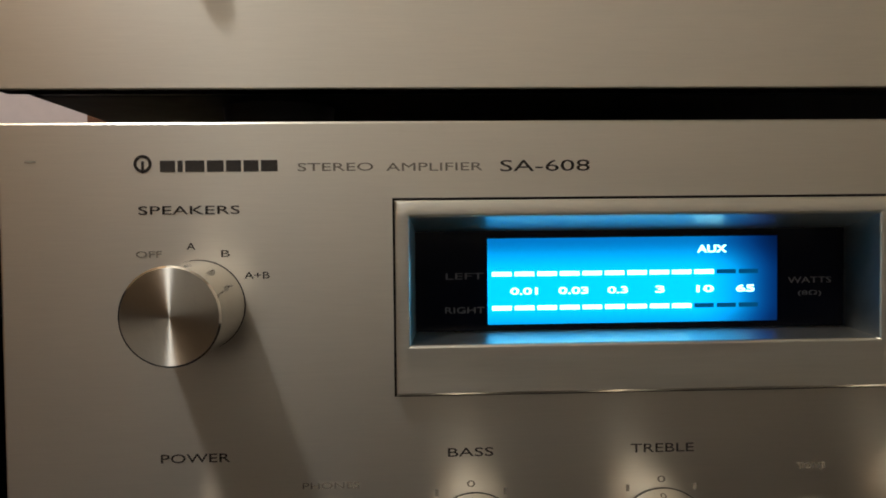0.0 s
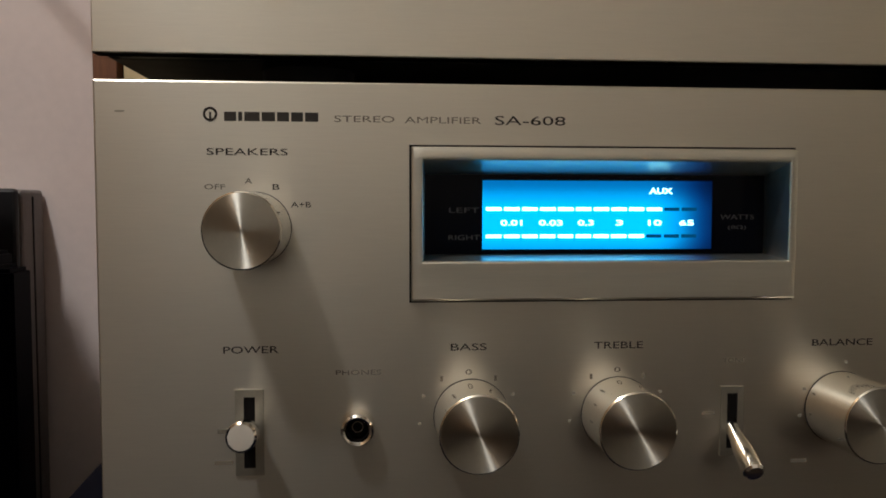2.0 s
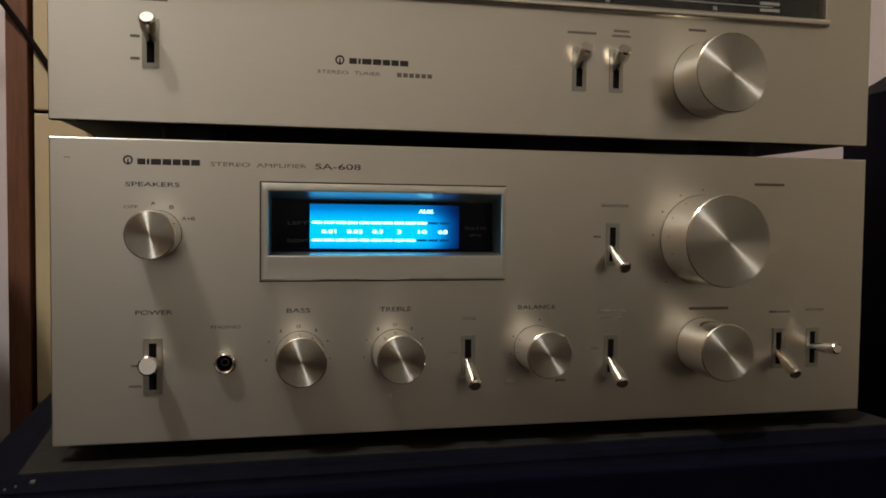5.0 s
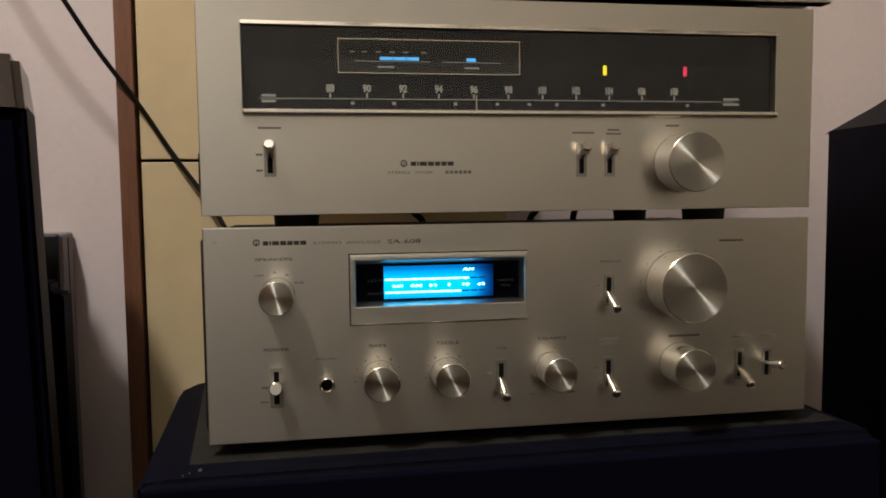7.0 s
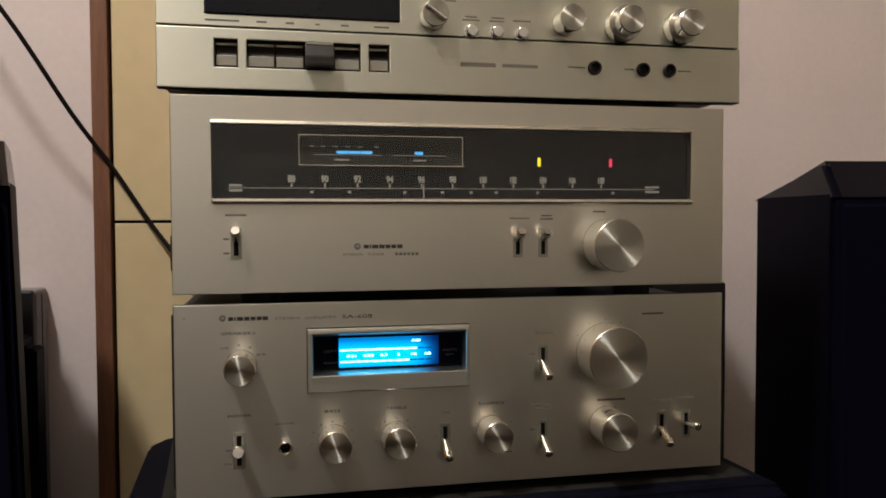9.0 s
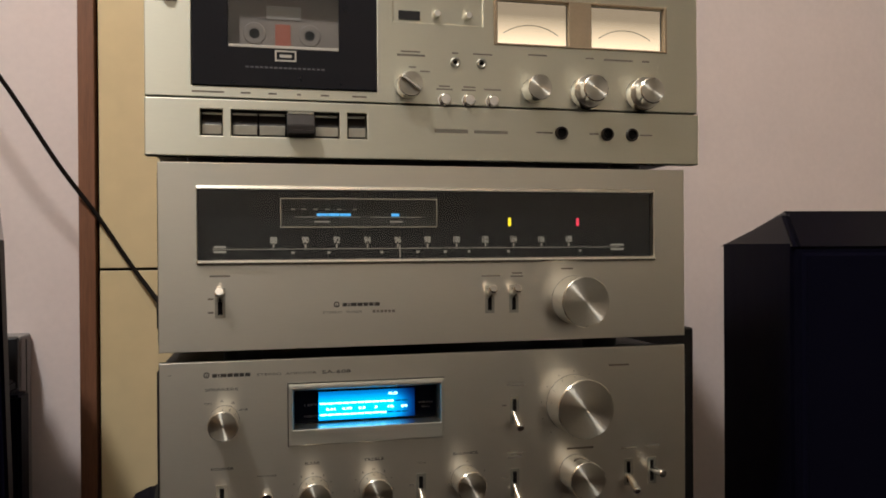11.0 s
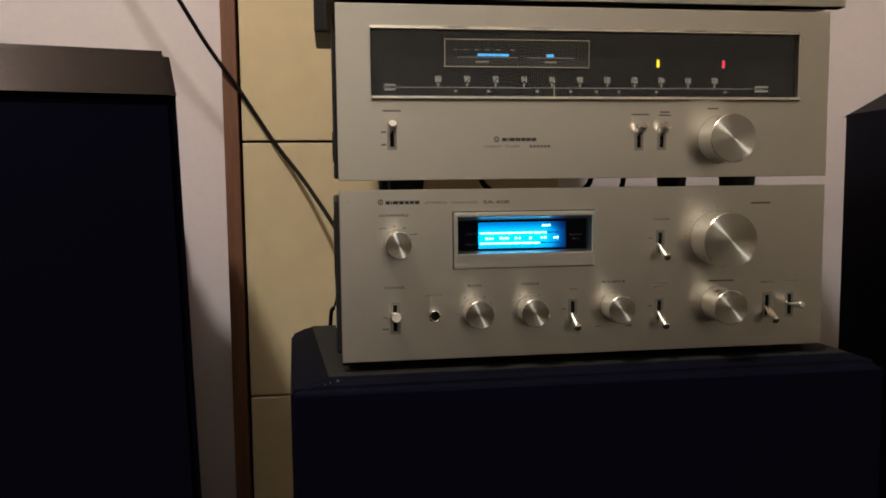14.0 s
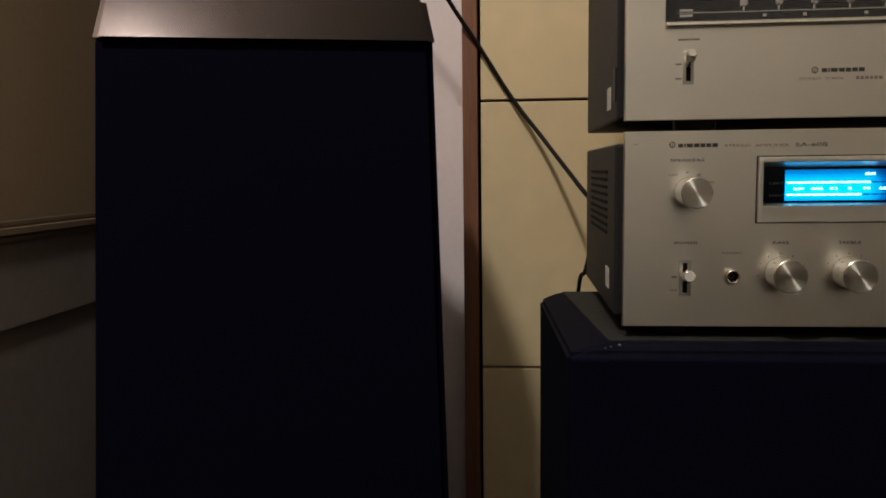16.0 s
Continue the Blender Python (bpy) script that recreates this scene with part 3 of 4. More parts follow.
part("lettering", letters("(8\u03a9)", 0.1962, 0.2024, 0.7085, 0.0016, DY - 0.0001), M_DIM_INK, disp)
# print on the panel
emblem(amp, 0.0332, 0.7422, 0.0021, 0.0)
maker_mark(amp, 0.0372, 0.0645, 0.7416, 0.0031)
for text, x0, x1, z, h, mt in (("STEREO", 0.0692, 0.0870, 0.7412, 0.0019, M_INK_SOFT), ("AMPLIFIER", 0.0900, 0.1130, 0.7411, 0.0019, M_INK_SOFT), ("SA-608", 0.1172, 0.1388, 0.7412, 0.0027, M_INK),
                               ("SPEAKERS", 0.0320, 0.0555, 0.7313, 0.0020, M_INK), ("OFF", 0.0312, 0.0372, 0.7210, 0.0015, M_INK_SOFT), ("A", 0.0430, 0.0450, 0.7228, 0.0016, M_INK),
                               ("B", 0.0510, 0.0530, 0.7210, 0.0016, M_INK), ("A+B", 0.0563, 0.0622, 0.7158, 0.0016, M_INK), ("POWER", 0.0360, 0.0522, 0.6725, 0.0021, M_INK),
                               ("PHONES", 0.0692, 0.0828, 0.6652, 0.0015, M_INK_SOFT), ("BASS", 0.1040, 0.1150, 0.6725, 0.0021, M_INK), ("TREBLE", 0.1485, 0.1640, 0.6725, 0.0021, M_INK),
                               ("TONE", 0.1898, 0.1970, 0.6672, 0.0015, M_INK_SOFT), ("BALANCE", 0.2190, 0.2390, 0.6725, 0.0021, M_INK)):
    part("lettering", letters(text, x0, x1, z, h, -0.0), mt, amp)
for x0, x1, z, h in ((0.2620, 0.2770, 0.6700, 0.0013), (0.2640, 0.2750, 0.6668, 0.0013), (0.2630, 0.2780, 0.7245, 0.0013), (0.3140, 0.3370, 0.6705, 0.0015), (0.3510, 0.3690, 0.7370, 0.0014),
                     (0.3620, 0.3750, 0.6680, 0.0013), (0.3840, 0.3960, 0.6690, 0.0013), (0.0340, 0.0380, 0.6480, 0.0011), (0.0330, 0.0385, 0.6385, 0.0011), (0.1835, 0.1875, 0.6505, 0.0010),
                     (0.2590, 0.2630, 0.6505, 0.0010), (0.2590, 0.2630, 0.7085, 0.0010), (0.2130, 0.2180, 0.6345, 0.0011), (0.2395, 0.2450, 0.6345, 0.0011)):
    part("marking", bars(x0, x1, z, h, -0.0), M_INK_SOFT, amp)
for cx in (0.1095, 0.1560, 0.2305):
    for a in (-100, -65, 0, 65, 100) if cx > 0.2 else (-100, -65, 65, 100):
        part("scale_mark", bars(cx + 0.0152 * math.sin(radians(a)) - 0.0005, cx + 0.0152 * math.sin(radians(a)) + 0.0005, 0.6515 + 0.0145 * math.cos(radians(a)), 0.0009, -0.0), M_FAINT, amp)
for cx in (0.1095, 0.1560):
    for text, dx, z in (("0", 0.0, 0.6648), ("1", -0.0083, 0.6628), ("1", 0.0083, 0.6628)):
        part("lettering", letters(text, cx + dx - (0.0010 if text == "0" else 0.0004), cx + dx + (0.0010 if text == "0" else 0.0004), z, 0.0016, -0.0), M_INK_SOFT, amp)
for a in range(-135, 136, 27):
    part("scale_mark", bars(0.3205 + 0.0285 * math.sin(radians(a)) - 0.0005, 0.3205 + 0.0285 * math.sin(radians(a)) + 0.0005, 0.7050 + 0.0285 * math.cos(radians(a)), 0.0009, -0.0), M_FAINT, amp)
part("scratch", bars(0.0062, 0.0088, 0.7428, 0.0004, -0.0), M_FAINT, amp)
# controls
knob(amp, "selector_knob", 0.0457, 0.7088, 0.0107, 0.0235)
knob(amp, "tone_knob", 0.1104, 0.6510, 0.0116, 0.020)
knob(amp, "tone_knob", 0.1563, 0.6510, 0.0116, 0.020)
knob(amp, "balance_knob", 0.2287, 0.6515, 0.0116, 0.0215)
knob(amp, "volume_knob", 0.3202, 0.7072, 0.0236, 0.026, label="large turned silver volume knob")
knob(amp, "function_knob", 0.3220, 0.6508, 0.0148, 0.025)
jack(amp, 0.0757, 0.6488, 0.0053)
lever(amp, 0.0435, 0.6475, -9, slot=0.013, length=0.0165, width=0.0042, radius=0.0044)
lever(amp, 0.1930, 0.6480, 30, length=0.0195, radius=0.0033)
lever(amp, 0.2695, 0.6465, 30, length=0.0195, radius=0.0033)
lever(amp, 0.2695, 0.7045, 30, length=0.0195, radius=0.0033)
lever(amp, 0.3680, 0.6480, 30, length=0.0195, radius=0.0033)
lever(amp, 0.3890, 0.6480, -6)

# ---- tuner ----
TZ0, TZ1 = 0.7595, 0.8985
tun = thing("stereo_tuner", (0.21, 0.1, AZ1 - 0.008), "silver brushed-metal stereo tuner with dark glazed dial", "tuner")
WX0, WX1, WZ0, WZ1 = 0.0272, 0.3918, 0.8268, 0.8792
part("front_panel", plate(0, AW, TZ0, TZ1, [(WX0, WX1, WZ0, WZ1)], 0.0, 0.006, 0.0004), M_PANEL, tun, "brushed champagne metal front")
part("case", box(-0.003, 0.426, 0.020, 0.244, TZ0 + 0.002, TZ1 - 0.004, 0.002), M_CASE, tun, "black vinyl-covered metal case")
part("front_frame", plate(0.002, AW - 0.002, TZ0 + 0.002, TZ1 - 0.002, [(WX0 - 0.001, WX1 + 0.001, WZ0 - 0.001, WZ1 + 0.001)], 0.006, 0.0205), M_BLACK, tun)
part("window_sill", box(WX0 - 0.0004, WX1 + 0.0004, -0.0040, 0.004, WZ0 - 0.0042, WZ0, 0.0014), M_POLISH, tun, "polished strip below the dial")
bm = bmesh.new()
prof = [(0.004, WZ1), (-0.0016, WZ1), (-0.0016, WZ1 + 0.0004), (0.0, WZ1 + 0.0026), (0.004, WZ1 + 0.0026)]
a, b = [bm.verts.new((WX0 - 0.0004, y, z)) for y, z in prof], [bm.verts.new((WX1 + 0.0004, y, z)) for y, z in prof]
bm.faces.new(a), bm.faces.new(b)
for i in range(5):
    bm.faces.new([a[i], a[(i + 1) % 5], b[(i + 1) % 5], b[i]])
part("window_lintel", bm, M_POLISH, tun, "polished strip above the dial")
dial = part("dial", box(WX0 - 0.0005, WX1 + 0.0005, 0.0087, 0.0127, WZ0 - 0.0005, WZ1 + 0.0005), M_DIAL, tun, "dark dial plate behind glass")
pane = part("dial_glass", box(WX0, WX1, 0.0020, 0.0032, WZ0, WZ1), M_GLASS, tun, "clear dial glass")
pane.visible_shadow = False
GY = 0.0085
mt = part("meter_window", plate(0.0873, 0.2088, 0.8508, 0.8732, [(0.0878, 0.2083, 0.8514, 0.8726)], GY - 0.0012, GY), M_POLISH, dial, "thin polished frame round the tuning meters")
part("meter_plate", box(0.0878, 0.2083, GY - 0.0003, GY + 0.0001, 0.8514, 0.8726), M_DIAL_INNER, dial)
for x in (0.1146, 0.1234, 0.1322):
    part("tuning_segment", box(x, x + 0.0083, GY - 0.0010, GY - 0.0004, 0.8596, 0.8616), M_TUNE, dial)
part("tuning_segment", box(0.1723, 0.1785, GY - 0.0010, GY - 0.0004, 0.8594, 0.8616), M_TUNE, dial)
for x0, x1 in ((0.0980, 0.1480), (0.1560, 0.1960)):
    part("meter_line", bars(x0, x1, 0.8588, 0.0005, GY - 0.0003), M_PALE_INK, dial)
for x in (0.0950, 0.1030, 0.1120, 0.1210, 0.1300, 0.1420):
    part("marking", bars(x, x + 0.0035, 0.8648, 0.0010, GY - 0.0003), M_PALE_INK, dial)
for x0, x1 in ((0.1130, 0.1240), (0.1710, 0.1810)):
    part("marking", bars(x0, x1, 0.8552, 0.0011, GY - 0.0003), M_PALE_INK, dial)
for k in range(11):
    x = 0.0821 + 0.0238 * k
    part("lettering", letters(str(88 + 2 * k), x - 0.0027, x + 0.0027, 0.8412, 0.0054, GY, bold=0.05), M_PALE_INK, dial)
    part("scale_mark", bars(x - 0.0006, x + 0.0006, 0.8366, 0.0030, GY), M_PALE_INK, dial)
    for j in range(1, 5):
        part("scale_mark", bars(x + 0.00476 * j - 0.0002, x + 0.00476 * j + 0.0002, 0.8354, 0.0012, GY), M_DIM_INK, dial)
part("scale_line", bars(0.0370, 0.3650, 0.8344, 0.0005, GY), M_PALE_INK, dial)
for x in (0.0965, 0.1237, 0.1647, 0.1933, 0.2155, 0.2350, 0.2680, 0.3300):
    part("marking", bars(x - 0.0012, x + 0.0012, 0.8316, 0.0018, GY), M_PALE_INK, dial)
for x0, x1, z in ((0.0385, 0.0474, 0.8362), (0.0385, 0.0474, 0.8326), (0.3570, 0.3690, 0.8362), (0.3570, 0.3690, 0.8326)):
    part("marking", bars(x0, x1, z, 0.0016, GY), M_PALE_INK, dial)
part("dial_pointer", box(0.1784, 0.1791, GY - 0.0020, GY - 0.0014, 0.8275, 0.8372), M_STICKER, dial, "thin white dial pointer")
for x, m, nm in ((0.2690, M_YELLOW, "yellow_indicator"), (0.3277, M_RED, "red_indicator")):
    part(nm, box(x - 0.0012, x + 0.0012, GY - 0.0010, GY + 0.0001, 0.8518, 0.8584, 0.0004), m, dial)
emblem(tun, 0.1285, 0.7920, 0.0022, 0.0)
maker_mark(tun, 0.1330, 0.1615, 0.7918, 0.0031)
for text, x0, x1 in (("STEREO", 0.1180, 0.1325), ("TUNER", 0.1355, 0.1480)):
    part("lettering", letters(text, x0, x1, 0.7862, 0.0017, 0.0), M_INK_SOFT, tun)
part("marking", bars(0.1560, 0.1740, 0.7862, 0.0020, 0.0, 6, 0.25), M_INK_SOFT, tun)
for x0, x1, z in ((0.0360, 0.0505, 0.8148), (0.2430, 0.2585, 0.8120), (0.2680, 0.2765, 0.8140), (0.2670, 0.2775, 0.8115), (0.0345, 0.0385, 0.7980), (0.0345, 0.0385, 0.7880), (0.3100, 0.3200, 0.8170)):
    part("marking", bars(x0, x1, z, 0.0012, 0.0), M_INK_SOFT, tun)
lever(tun, 0.0432, 0.7950, -32, length=0.014, radius=0.0036)
lever(tun, 0.2495, 0.7935, -32, length=0.014, radius=0.0036)
lever(tun, 0.2695, 0.7935, -32, length=0.014, radius=0.0036)
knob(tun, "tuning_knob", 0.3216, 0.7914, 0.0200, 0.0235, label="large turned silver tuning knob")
foot_pads(tun, 0.045, 0.185, AZ1 - 0.008, TZ0 + 0.002, (0.058, 0.362), 0.016)
part("rating_sticker", box(-0.0037, -0.0028, 0.056, 0.075, 0.772, 0.789), M_STICKER, tun, "small white sticker")
part("side_clip", box(-0.0042, -0.0028, 0.024, 0.034, 0.775, 0.800, 0.0004), M_BLACK, tun)

# ---- cassette deck ----
DZ0, DZ1, DX0, DX1, DYF = 0.9035, 1.0520, -0.0088, 0.4350, 0.004
deck = thing("cassette_deck", (0.21, 0.1, TZ1 - 0.004), "pale champagne cassette deck with lit level meters and piano keys", "cassette deck")
GZ = 0.9465
keys = [(0.0300, 0.0458), (0.0520, 0.1320), (0.1380, 0.1530)]
part("key_panel", plate(DX0, DX1, DZ0, GZ - 0.0009, [(a, b, 0.9185, 0.9380) for a, b in keys], DYF - 0.002, DYF + 0.010, 0.0007), M_DECK, deck, "pale champagne lower strip")
upper_holes = [(0.0238, 0.1612, 0.9555, 1.0400), (0.2555, 0.4070, 0.9970, 1.0350), (0.1740, 0.2460, 1.0110, 1.0330)]
part("front_panel", plate(DX0, DX1, GZ + 0.0009, DZ1, upper_holes, DYF, DYF + 0.010, 0.0006), M_DECK, deck, "pale champagne upper front")
part("groove", box(DX0 + 0.001, DX1 - 0.001, DYF + 0.004, DYF + 0.009, GZ - 0.0011, GZ + 0.0011), M_HOLE, deck)
part("rear_bracket", box(DX0 - 0.0105, DX0 + 0.012, 0.170, 0.2745, DZ0 + 0.003, 0.960, 0.002), M_CASE, deck)
part("case", box(DX0 + 0.0006, DX1 - 0.0006, DYF + 0.0305, 0.275, DZ0 + 0.004, DZ1 - 0.003, 0.002), M_CASE, deck, "dark metal case")
part("front_frame", plate(DX0 + 0.002, DX1 - 0.002, DZ0 + 0.003, DZ1 - 0.002, [(0.02, 0.17, 0.953, 1.042), (0.25, 0.41, 0.99, 1.038), (0.17, 0.25, 1.009, 1.035), (0.028, 0.156, 0.916, 0.940)], DYF + 0.010, DYF + 0.030), M_BLACK, deck)
foot_pads(deck, 0.05, 0.20, TZ1 - 0.004, DZ0 + 0.004, (0.03, 0.39), 0.014)
part("key_well", box(0.0285, 0.1555, DYF + 0.020, DYF + 0.024, 0.9165, 0.9395), M_HOLE, deck)


def key(x0, x1, out, mat, label):
    bm = bmesh.new()
    prof = [(DYF + 0.019, 0.9375), (DYF + 0.004 - out, 0.9365), (DYF - 0.001 - out, 0.9265), (DYF - 0.001 - out, 0.9200), (DYF + 0.019, 0.9190)]
    a, b = [bm.verts.new((x0, y, z)) for y, z in prof], [bm.verts.new((x1, y, z)) for y, z in prof]
    bm.faces.new(a), bm.faces.new(b)
    for i in range(5):
        bm.faces.new([a[i], a[(i + 1) % 5], b[(i + 1) % 5], b[i]])
    bmesh.ops.recalc_face_normals(bm, faces=bm.faces)
    bmesh.ops.bevel(bm, geom=bm.edges[:], offset=0.0006, segments=2, affect="EDGES")
    k = part("piano_key", bm, mat, deck, label)
    part("key_cap", box(x0 + 0.0004, x1 - 0.0004, DYF - 0.0016 - out, DYF - 0.0011 - out, 0.9202, 0.9272 if out < 0.002 else 0.9226, 0.0002), M_PLATE if out < 0.002 else M_BROWN, k)
    part("key_edge", box(x0 + 0.0004, x1 - 0.0004, DYF + 0.0028 - out, DYF + 0.0040 - out, 0.9353, 0.9370), M_PLATE, k)


for x0, x1, out in ((0.0306, 0.0452, -0.003), (0.0526, 0.0710, -0.003), (0.0720, 0.0915, -0.003), (0.0925, 0.1125, 0.011), (0.1135, 0.1314, -0.003), (0.1386, 0.1524, -0.003)):
    key(x0, x1, out, M_BROWN, "dark brown piano key pressed out" if out > 0 else "dark brown piano key")
# cassette door
door = part("cassette_door", plate(0.0242, 0.1608, 0.9560, 1.0395, [(0.0500, 0.1320, 0.9860, 1.0300)], DYF - 0.001, DYF + 0.003, 0.0006), material("black_door_plastic", (0.005, 0.005, 0.009), 0.30, scale=60, var=0.1, spec=0.3), deck, "black cassette door with clear window")
tape = part("cassette", box(0.0415, 0.1405, DYF + 0.010, DYF + 0.019, 0.9720, 1.0360, 0.001), M_TAPE, deck, "smoky cassette tape")
for x in (0.0690, 0.1105):
    part("tape_hub", lathe((x, DYF + 0.010, 0.9985), [(0.0040, 0.0001), (0.0040, 0.0006), (0.0078, 0.0006), (0.0085, 0.0001)], 32), M_TAPE, tape)
    part("hub_hole", lathe((x, DYF + 0.010, 0.9985), [(0.0039, 0.0002), (0, 0.0002)], 24), M_HOLE, tape)
part("tape_label", box(0.0845, 0.0960, DYF + 0.0094, DYF + 0.0099, 0.9880, 1.0060), M_TAPE_RED, tape, "red paper label")
part("tape_label", box(0.0780, 0.1040, DYF + 0.0094, DYF + 0.0099, 1.0100, 1.0200), M_STICKER, tape, "pale paper label")
part("door_pane", box(0.0500, 0.1320, DYF + 0.0010, DYF + 0.0018, 0.9860, 1.0300), M_SMOKE, door, "clear cassette window").visible_shadow = False
part("window_edge", box(0.0505, 0.1315, DYF - 0.0014, DYF - 0.0008, 0.9850, 0.9872, 0.0002), M_PALE_INK, door)
part("door_badge", plate(0.0840, 0.0998, 0.9755, 0.9838, [(0.0852, 0.0986, 0.9767, 0.9826)], DYF - 0.0013, DYF - 0.0009), M_PALE_INK, door)
part("badge_mark", bars(0.0875, 0.0963, 0.9796, 0.0022, DYF - 0.001), M_PALE_INK, door)
part("marking", bars(0.0625, 0.1220, 0.9706, 0.0013, DYF - 0.001, 17, 0.3), M_DIM_INK, door)
for x0, x1 in ((0.0240, 0.0470), (0.0590, 0.0660), (0.0790, 0.0850), (0.1000, 0.1030), (0.1180, 0.1240), (0.1420, 0.1530)):
    part("marking", bars(x0, x1, 0.9512, 0.0013, DYF), M_INK_SOFT, deck)
part("eject_button", lathe((0.006, DYF, 1.0260), [(0, 0), (0.0045, 0), (0.0045, 0.005), (0.0038, 0.006), (0, 0.006)], 28), M_CHROME, deck)
part("marking", bars(-0.0020, 0.0150, 1.0170, 0.0013, DYF, 2, 0.1), M_INK_SOFT, deck)
# meters
mw = part("meter_surround", plate(0.2555, 0.4070, 0.9970, 1.0350, [(0.2585, 0.3195, 0.9985, 1.0338), (0.3390, 0.4045, 0.9985, 1.0338)], DYF - 0.0008, DYF + 0.004, 0.0004), material("tan_meter_surround", (0.33, 0.25, 0.16), 0.45, scale=80, var=0.1), deck, "tan surround of the level meters")
for x0, x1 in ((0.2585, 0.3195), (0.3390, 0.4045)):
    cx = (x0 + x1) / 2
    me_ = part("level_meter", box(x0, x1, DYF + 0.007, DYF + 0.009, 0.9985, 1.0338), M_METER, mw, "warmly lit level meter", at=(cx, DYF + 0.007, 1.0185))
    bm = bmesh.new()
    R = 0.040
    for k in range(16):
        a0, a1 = -0.62 + 1.24 * k / 16, -0.62 + 1.24 * (k + 1) / 16
        q = [bm.verts.new((cx + r * math.sin(a), DYF + 0.0067, 0.9755 + r * math.cos(a))) for r, a in ((R, a0), (R, a1), (R + 0.0006, a1), (R + 0.0006, a0))]
        bm.faces.new(q)
    out = bmesh.ops.extrude_face_region(bm, geom=bm.faces[:])
    bmesh.ops.translate(bm, verts=[g for g in out["geom"] if isinstance(g, bmesh.types.BMVert)], vec=(0, -0.0002, 0))
    part("meter_arc", bm, M_INK_SOFT, me_)
    part("meter_glass", box(x0, x1, DYF + 0.0010, DYF + 0.0018, 0.9985, 1.0338), M_GLASS, mw).visible_shadow = False
# counter panel
cp = part("counter_panel", box(0.1740, 0.2460, DYF + 0.0015, DYF + 0.004, 1.0110, 1.0330), M_DECK, deck, "recessed counter panel")
part("counter_window", box(0.1785, 0.1955, DYF + 0.0008, DYF + 0.0014, 1.0130, 1.0200), M_BLACK, cp, "dark counter window")
for x in (0.2085, 0.2340):
    part("push_button", lathe((x, DYF + 0.0015, 1.0180), [(0, 0), (0.0032, 0), (0.0030, 0.005), (0.0024, 0.006), (0, 0.006)], 28), M_KNOB, deck)
for x, z in ((0.2235, 0.9810), (0.2450, 0.9810)):
    part("small_jack", lathe((x, DYF, z), [(0.0018, 0.0003), (0.0018, 0.001), (0.0030, 0.0016), (0.0040, 0.0012), (0.0042, 0)], 28), M_PLATE, deck)
    part("socket_hole", lathe((x, DYF, z), [(0.0018, 0.0005), (0, 0.0005)], 20), M_HOLE, deck)
for x in (0.2145, 0.2340, 0.2535):
    part("push_button", lathe((x, DYF, 0.9510), [(0, 0), (0.0055, 0.0002), (0.0055, 0.0008), (0.0046, 0.0010), (0.0046, 0.0055), (0.0038, 0.0065), (0, 0.0067)], 32), M_CHROME, deck, "silver push button")
sel = knob(deck, "bias_knob", 0.1855, 0.9605, 0.0098, 0.013, y=DYF)
grip = box(0.1843, 0.1867, DYF - 0.0175, DYF - 0.0130, 0.9515, 0.9695, 0.0006)
bmesh.ops.rotate(grip, verts=grip.verts, cent=(0.1855, 0, 0.9605), matrix=Matrix.Rotation(radians(-55), 3, "Y"))
part("grip", grip, M_KNOB, sel)
knob(deck, "output_knob", 0.2885, 0.9610, 0.0100, 0.017, y=DYF)
for x in (0.3340, 0.3830):
    k = knob(deck, "record_level_knob", x, 0.9610, 0.0135, 0.009, y=DYF, label="two-tier turned silver level knob")
    part("upper_tier", lathe((x, DYF - 0.009, 0.9610), [(0.0108, 0), (0.0106, 0.0115), (0.0098, 0.0122)], 48), M_CHROME, k, at=(x, DYF - 0.009, 0.961))
    part("tier_face", lathe((x, DYF - 0.0212, 0.9610), [(0.0098, 0), (0.005, 0.00003), (0, 0.00005)], 48), M_SPUN, k, at=(x, DYF - 0.0212, 0.961))
for x in (0.3115, 0.3515, 0.3735):
    jack(deck, x, 0.9272, 0.0055, DYF - 0.002, M_BROWN)
for x0, x1, z, h, y in ((0.2060, 0.2330, 0.9265, 0.0030, DYF - 0.002), (0.2380, 0.2660, 0.9265, 0.0024, DYF - 0.002), (0.2900, 0.3040, 0.9272, 0.0011, DYF - 0.002), (0.3360, 0.3440, 0.9272, 0.0011, DYF - 0.002),
                        (0.3810, 0.3920, 0.9272, 0.0011, DYF - 0.002), (0.1800, 0.1950, 0.9880, 0.0012, DYF), (0.1770, 0.1990, 0.9852, 0.0016, DYF), (0.1860, 0.1920, 0.9760, 0.0010, DYF), (0.1950, 0.2030, 0.9730, 0.0010, DYF),
                        (0.2210, 0.2260, 0.9885, 0.0011, DYF), (0.2380, 0.2540, 0.9885, 0.0011, DYF), (0.2100, 0.2190, 0.9620, 0.0011, DYF), (0.2080, 0.2210, 0.9596, 0.0011, DYF), (0.2300, 0.2400, 0.9620, 0.0011, DYF),
                        (0.2285, 0.2400, 0.9596, 0.0011, DYF), (0.2470, 0.2610, 0.9606, 0.0011, DYF), (0.2840, 0.3000, 0.9900, 0.0012, DYF), (0.3340, 0.3410, 0.9895, 0.0011, DYF), (0.3500, 0.3760, 0.9890, 0.0013, DYF), (0.3840, 0.3910, 0.9890, 0.0011, DYF)):
    part("marking", bars(x0, x1, z, h, y), M_INK_SOFT, deck)

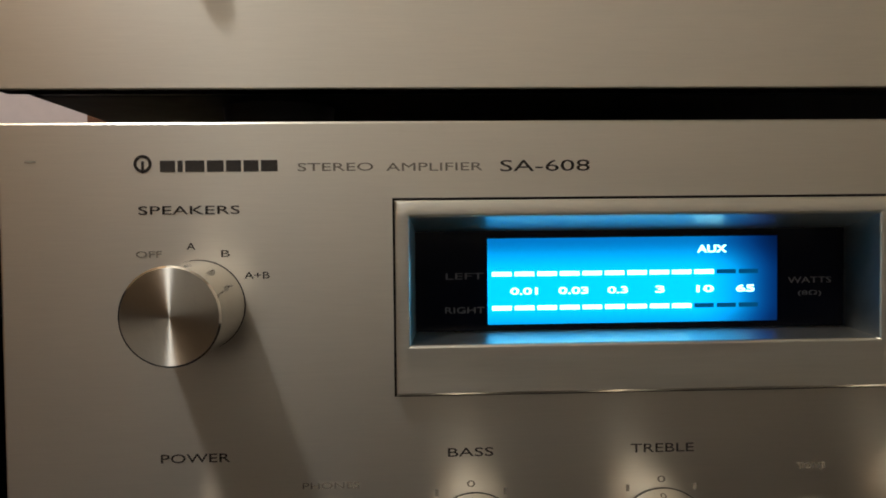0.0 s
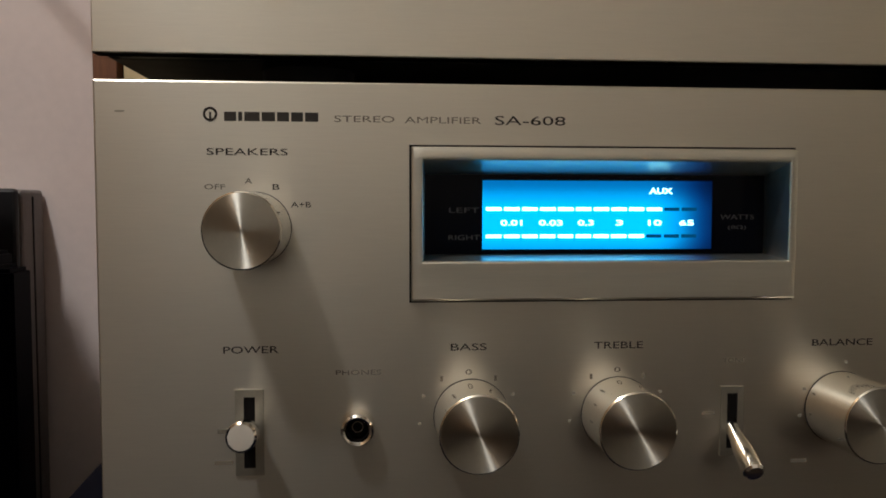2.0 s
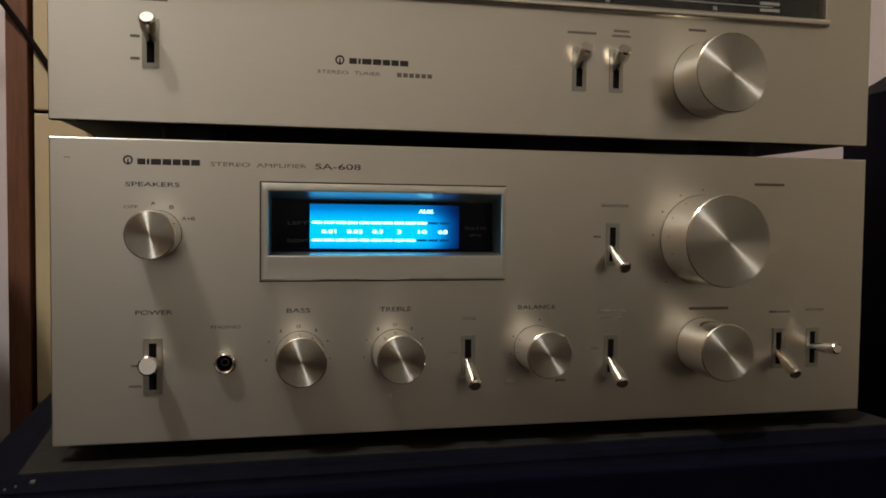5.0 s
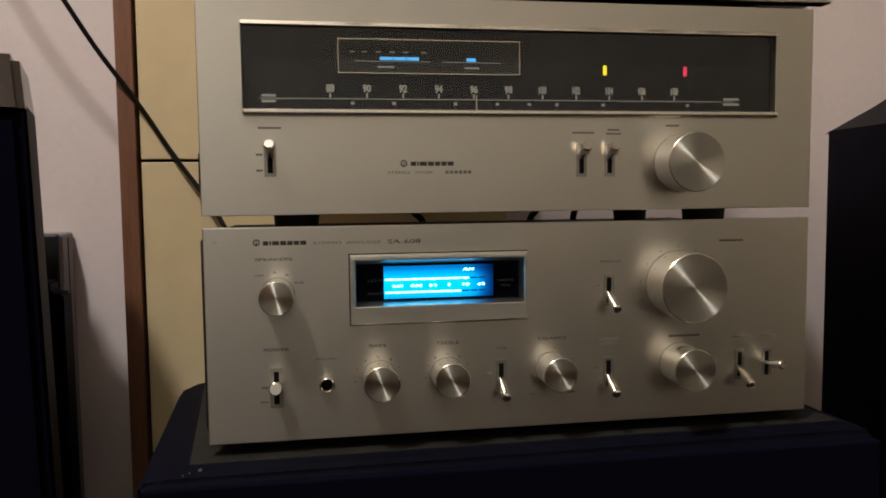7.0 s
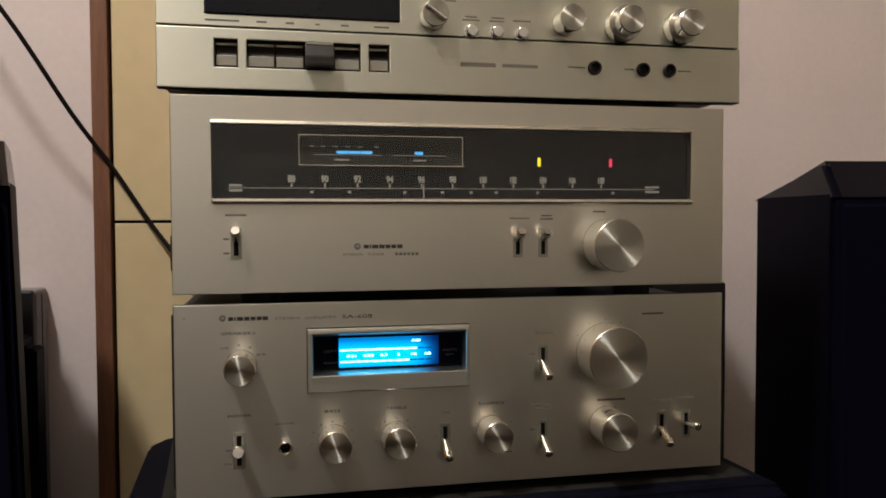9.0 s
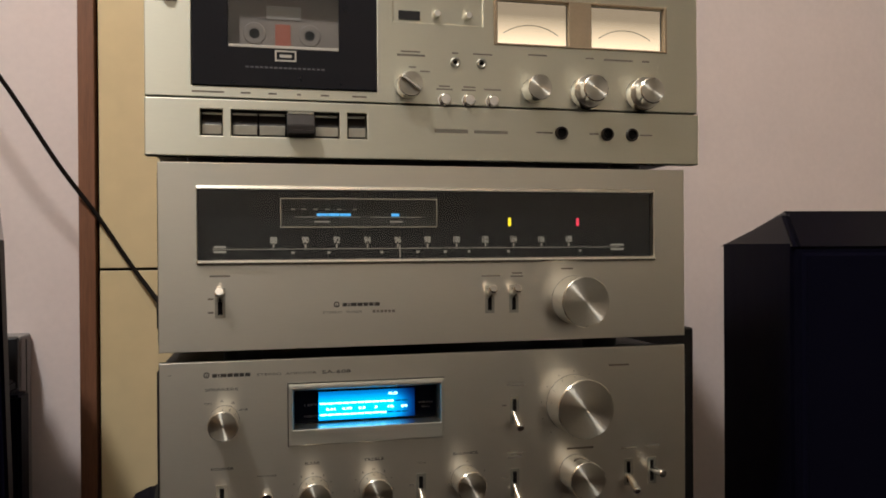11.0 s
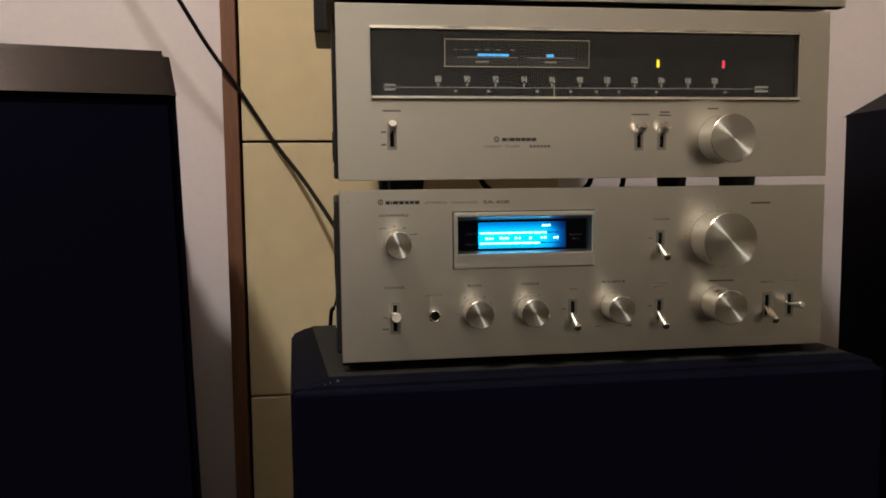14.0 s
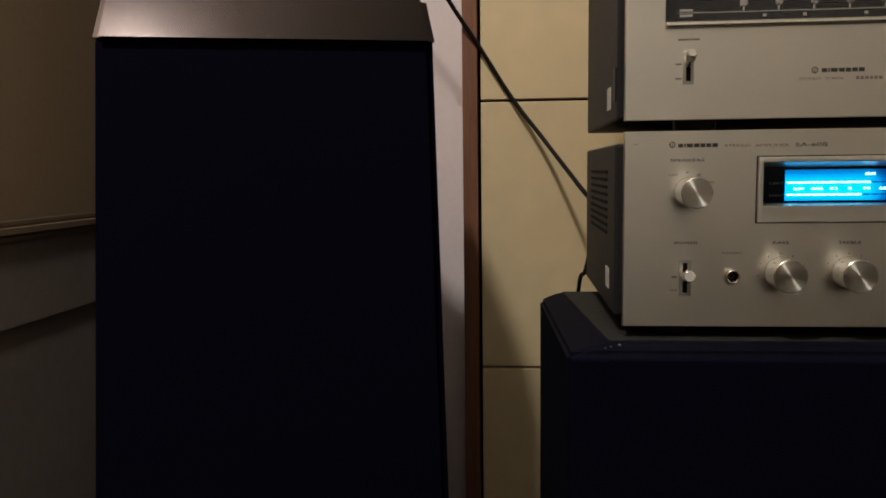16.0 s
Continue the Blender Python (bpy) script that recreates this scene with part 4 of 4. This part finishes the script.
# ---- things behind and beside the stack ----
single("record_stand", box(0.460, 0.549, 0.205, 0.222, 0, 0.742, 0.003), M_BLACK, "thin black upright stand beside the amplifier", "stand")
gb = thing("storage_box", (-0.262, 0.462, 0), "tall grey plastic box with black front against the white wall", "box")
part("box_body", box(-0.308, -0.2175, 0.4535, 0.498, 0, 0.728, 0.003), M_GREYBOX, gb)
part("front_panel", box(-0.308, -0.2185, 0.445, 0.4533, 0, 0.7285, 0.003), M_BLACK, gb, "black front panel")
part("side_seam", box(-0.2178, -0.2168, 0.474, 0.476, 0.01, 0.722), M_CASE, gb)
bm = box(-0.300, -0.205, 0.405, 0.440, 0, 0.678)
bmesh.ops.bevel(bm, geom=[e for e in bm.edges if abs(e.verts[0].co.y - e.verts[1].co.y) > 0.01 and e.verts[0].co.z > 0.1], offset=0.014, segments=6, affect="EDGES")
bmesh.ops.bevel(bm, geom=[e for e in bm.edges if e.calc_face_angle(0) > 1.2], offset=0.003, segments=2, affect="EDGES")
single("carry_case", bm, M_CABINET, "slim black case with rounded top corners on the floor", "case")
single("power_cable", tube([(-0.42, 0.40, 1.42), (-0.325, 0.36, 1.215), (-0.262, 0.350, 1.105), (-0.205, 0.365, 1.017), (-0.157, 0.388, 0.932), (-0.119, 0.401, 0.875), (-0.080, 0.402, 0.813), (-0.043, 0.386, 0.763), (-0.016, 0.345, 0.724), (0.004, 0.30, 0.695), (0.03, 0.26, 0.67)], 0.0026),
       M_CABLE, "thin dark brown cable hanging down the wall", "cable")
single("short_cable", tube([(0.006, 0.245, 0.70), (0.003, 0.248, 0.655), (-0.004, 0.250, 0.620), (-0.010, 0.252, 0.605), (-0.014, 0.3, 0.5)], 0.0022), M_CABLE, "short dark cable behind the amplifier", "cable")
for x, lean in ((0.165, 0.012), (0.291, -0.010), (0.331, -0.004)):
    single("signal_cable", tube([(x - lean, 0.252, 0.82), (x - lean * 0.5, 0.251, 0.775), (x, 0.249, 0.755), (x + lean, 0.247, 0.735), (x + lean, 0.25, 0.66)], 0.0032), M_CABLE, "short black signal cable hanging behind the tuner", "cable", group="cables behind the stack")
single("speaker_wire", tube([(0.70, 0.108, 0.509), (0.641, 0.100, 0.513), (0.602, 0.098, 0.511), (0.634, 0.099, 0.501), (0.667, 0.104, 0.486), (0.72, 0.11, 0.46)], 0.0009), M_CABLE_W, "thin grey wire looped in front of the loudspeaker", "wire", group="grey wires by the loudspeaker")
single("speaker_wire", tube([(0.583, 0.102, 0.508), (0.588, 0.102, 0.501), (0.602, 0.10, 0.485), (0.638, 0.10, 0.463), (0.680, 0.10, 0.445), (0.76, 0.10, 0.42)], 0.0009), M_CABLE_W, "thin grey wire looped in front of the loudspeaker", "wire", group="grey wires by the loudspeaker")
single("speaker_wire", tube([(0.488, 0.03, 0.56), (0.491, 0.03, 0.542), (0.494, 0.03, 0.494), (0.494, 0.03, 0.40), (0.50, 0.03, 0.004)], 0.0012), M_CABLE_W, "thin grey wire hanging to the floor", "wire", group="grey wires by the loudspeaker")
single("speaker_wire", tube([(0.580, 0.10, 0.451), (0.594, 0.10, 0.448), (0.638, 0.10, 0.440), (0.70, 0.10, 0.433), (0.78, 0.10, 0.43)], 0.0009), M_CABLE_W, "thin grey wire looped in front of the loudspeaker", "wire", group="grey wires by the loudspeaker")

# chipped edge of the low loudspeaker
rng = random.Random(4)
for k in (4, 5, 6):
    x, w = -0.031 + 0.0042 * k + rng.uniform(-0.001, 0.001), rng.uniform(0.0008, 0.0022)
    z = ST - 0.0072 + 0.0008 * k
    part("worn_chip", box(x, x + w, -0.0215 + 0.0010 * k, -0.0185 + 0.0010 * k, z, z + rng.uniform(0.0006, 0.0013), 0.0002), M_CHIP, sup, "pale chipped edge")
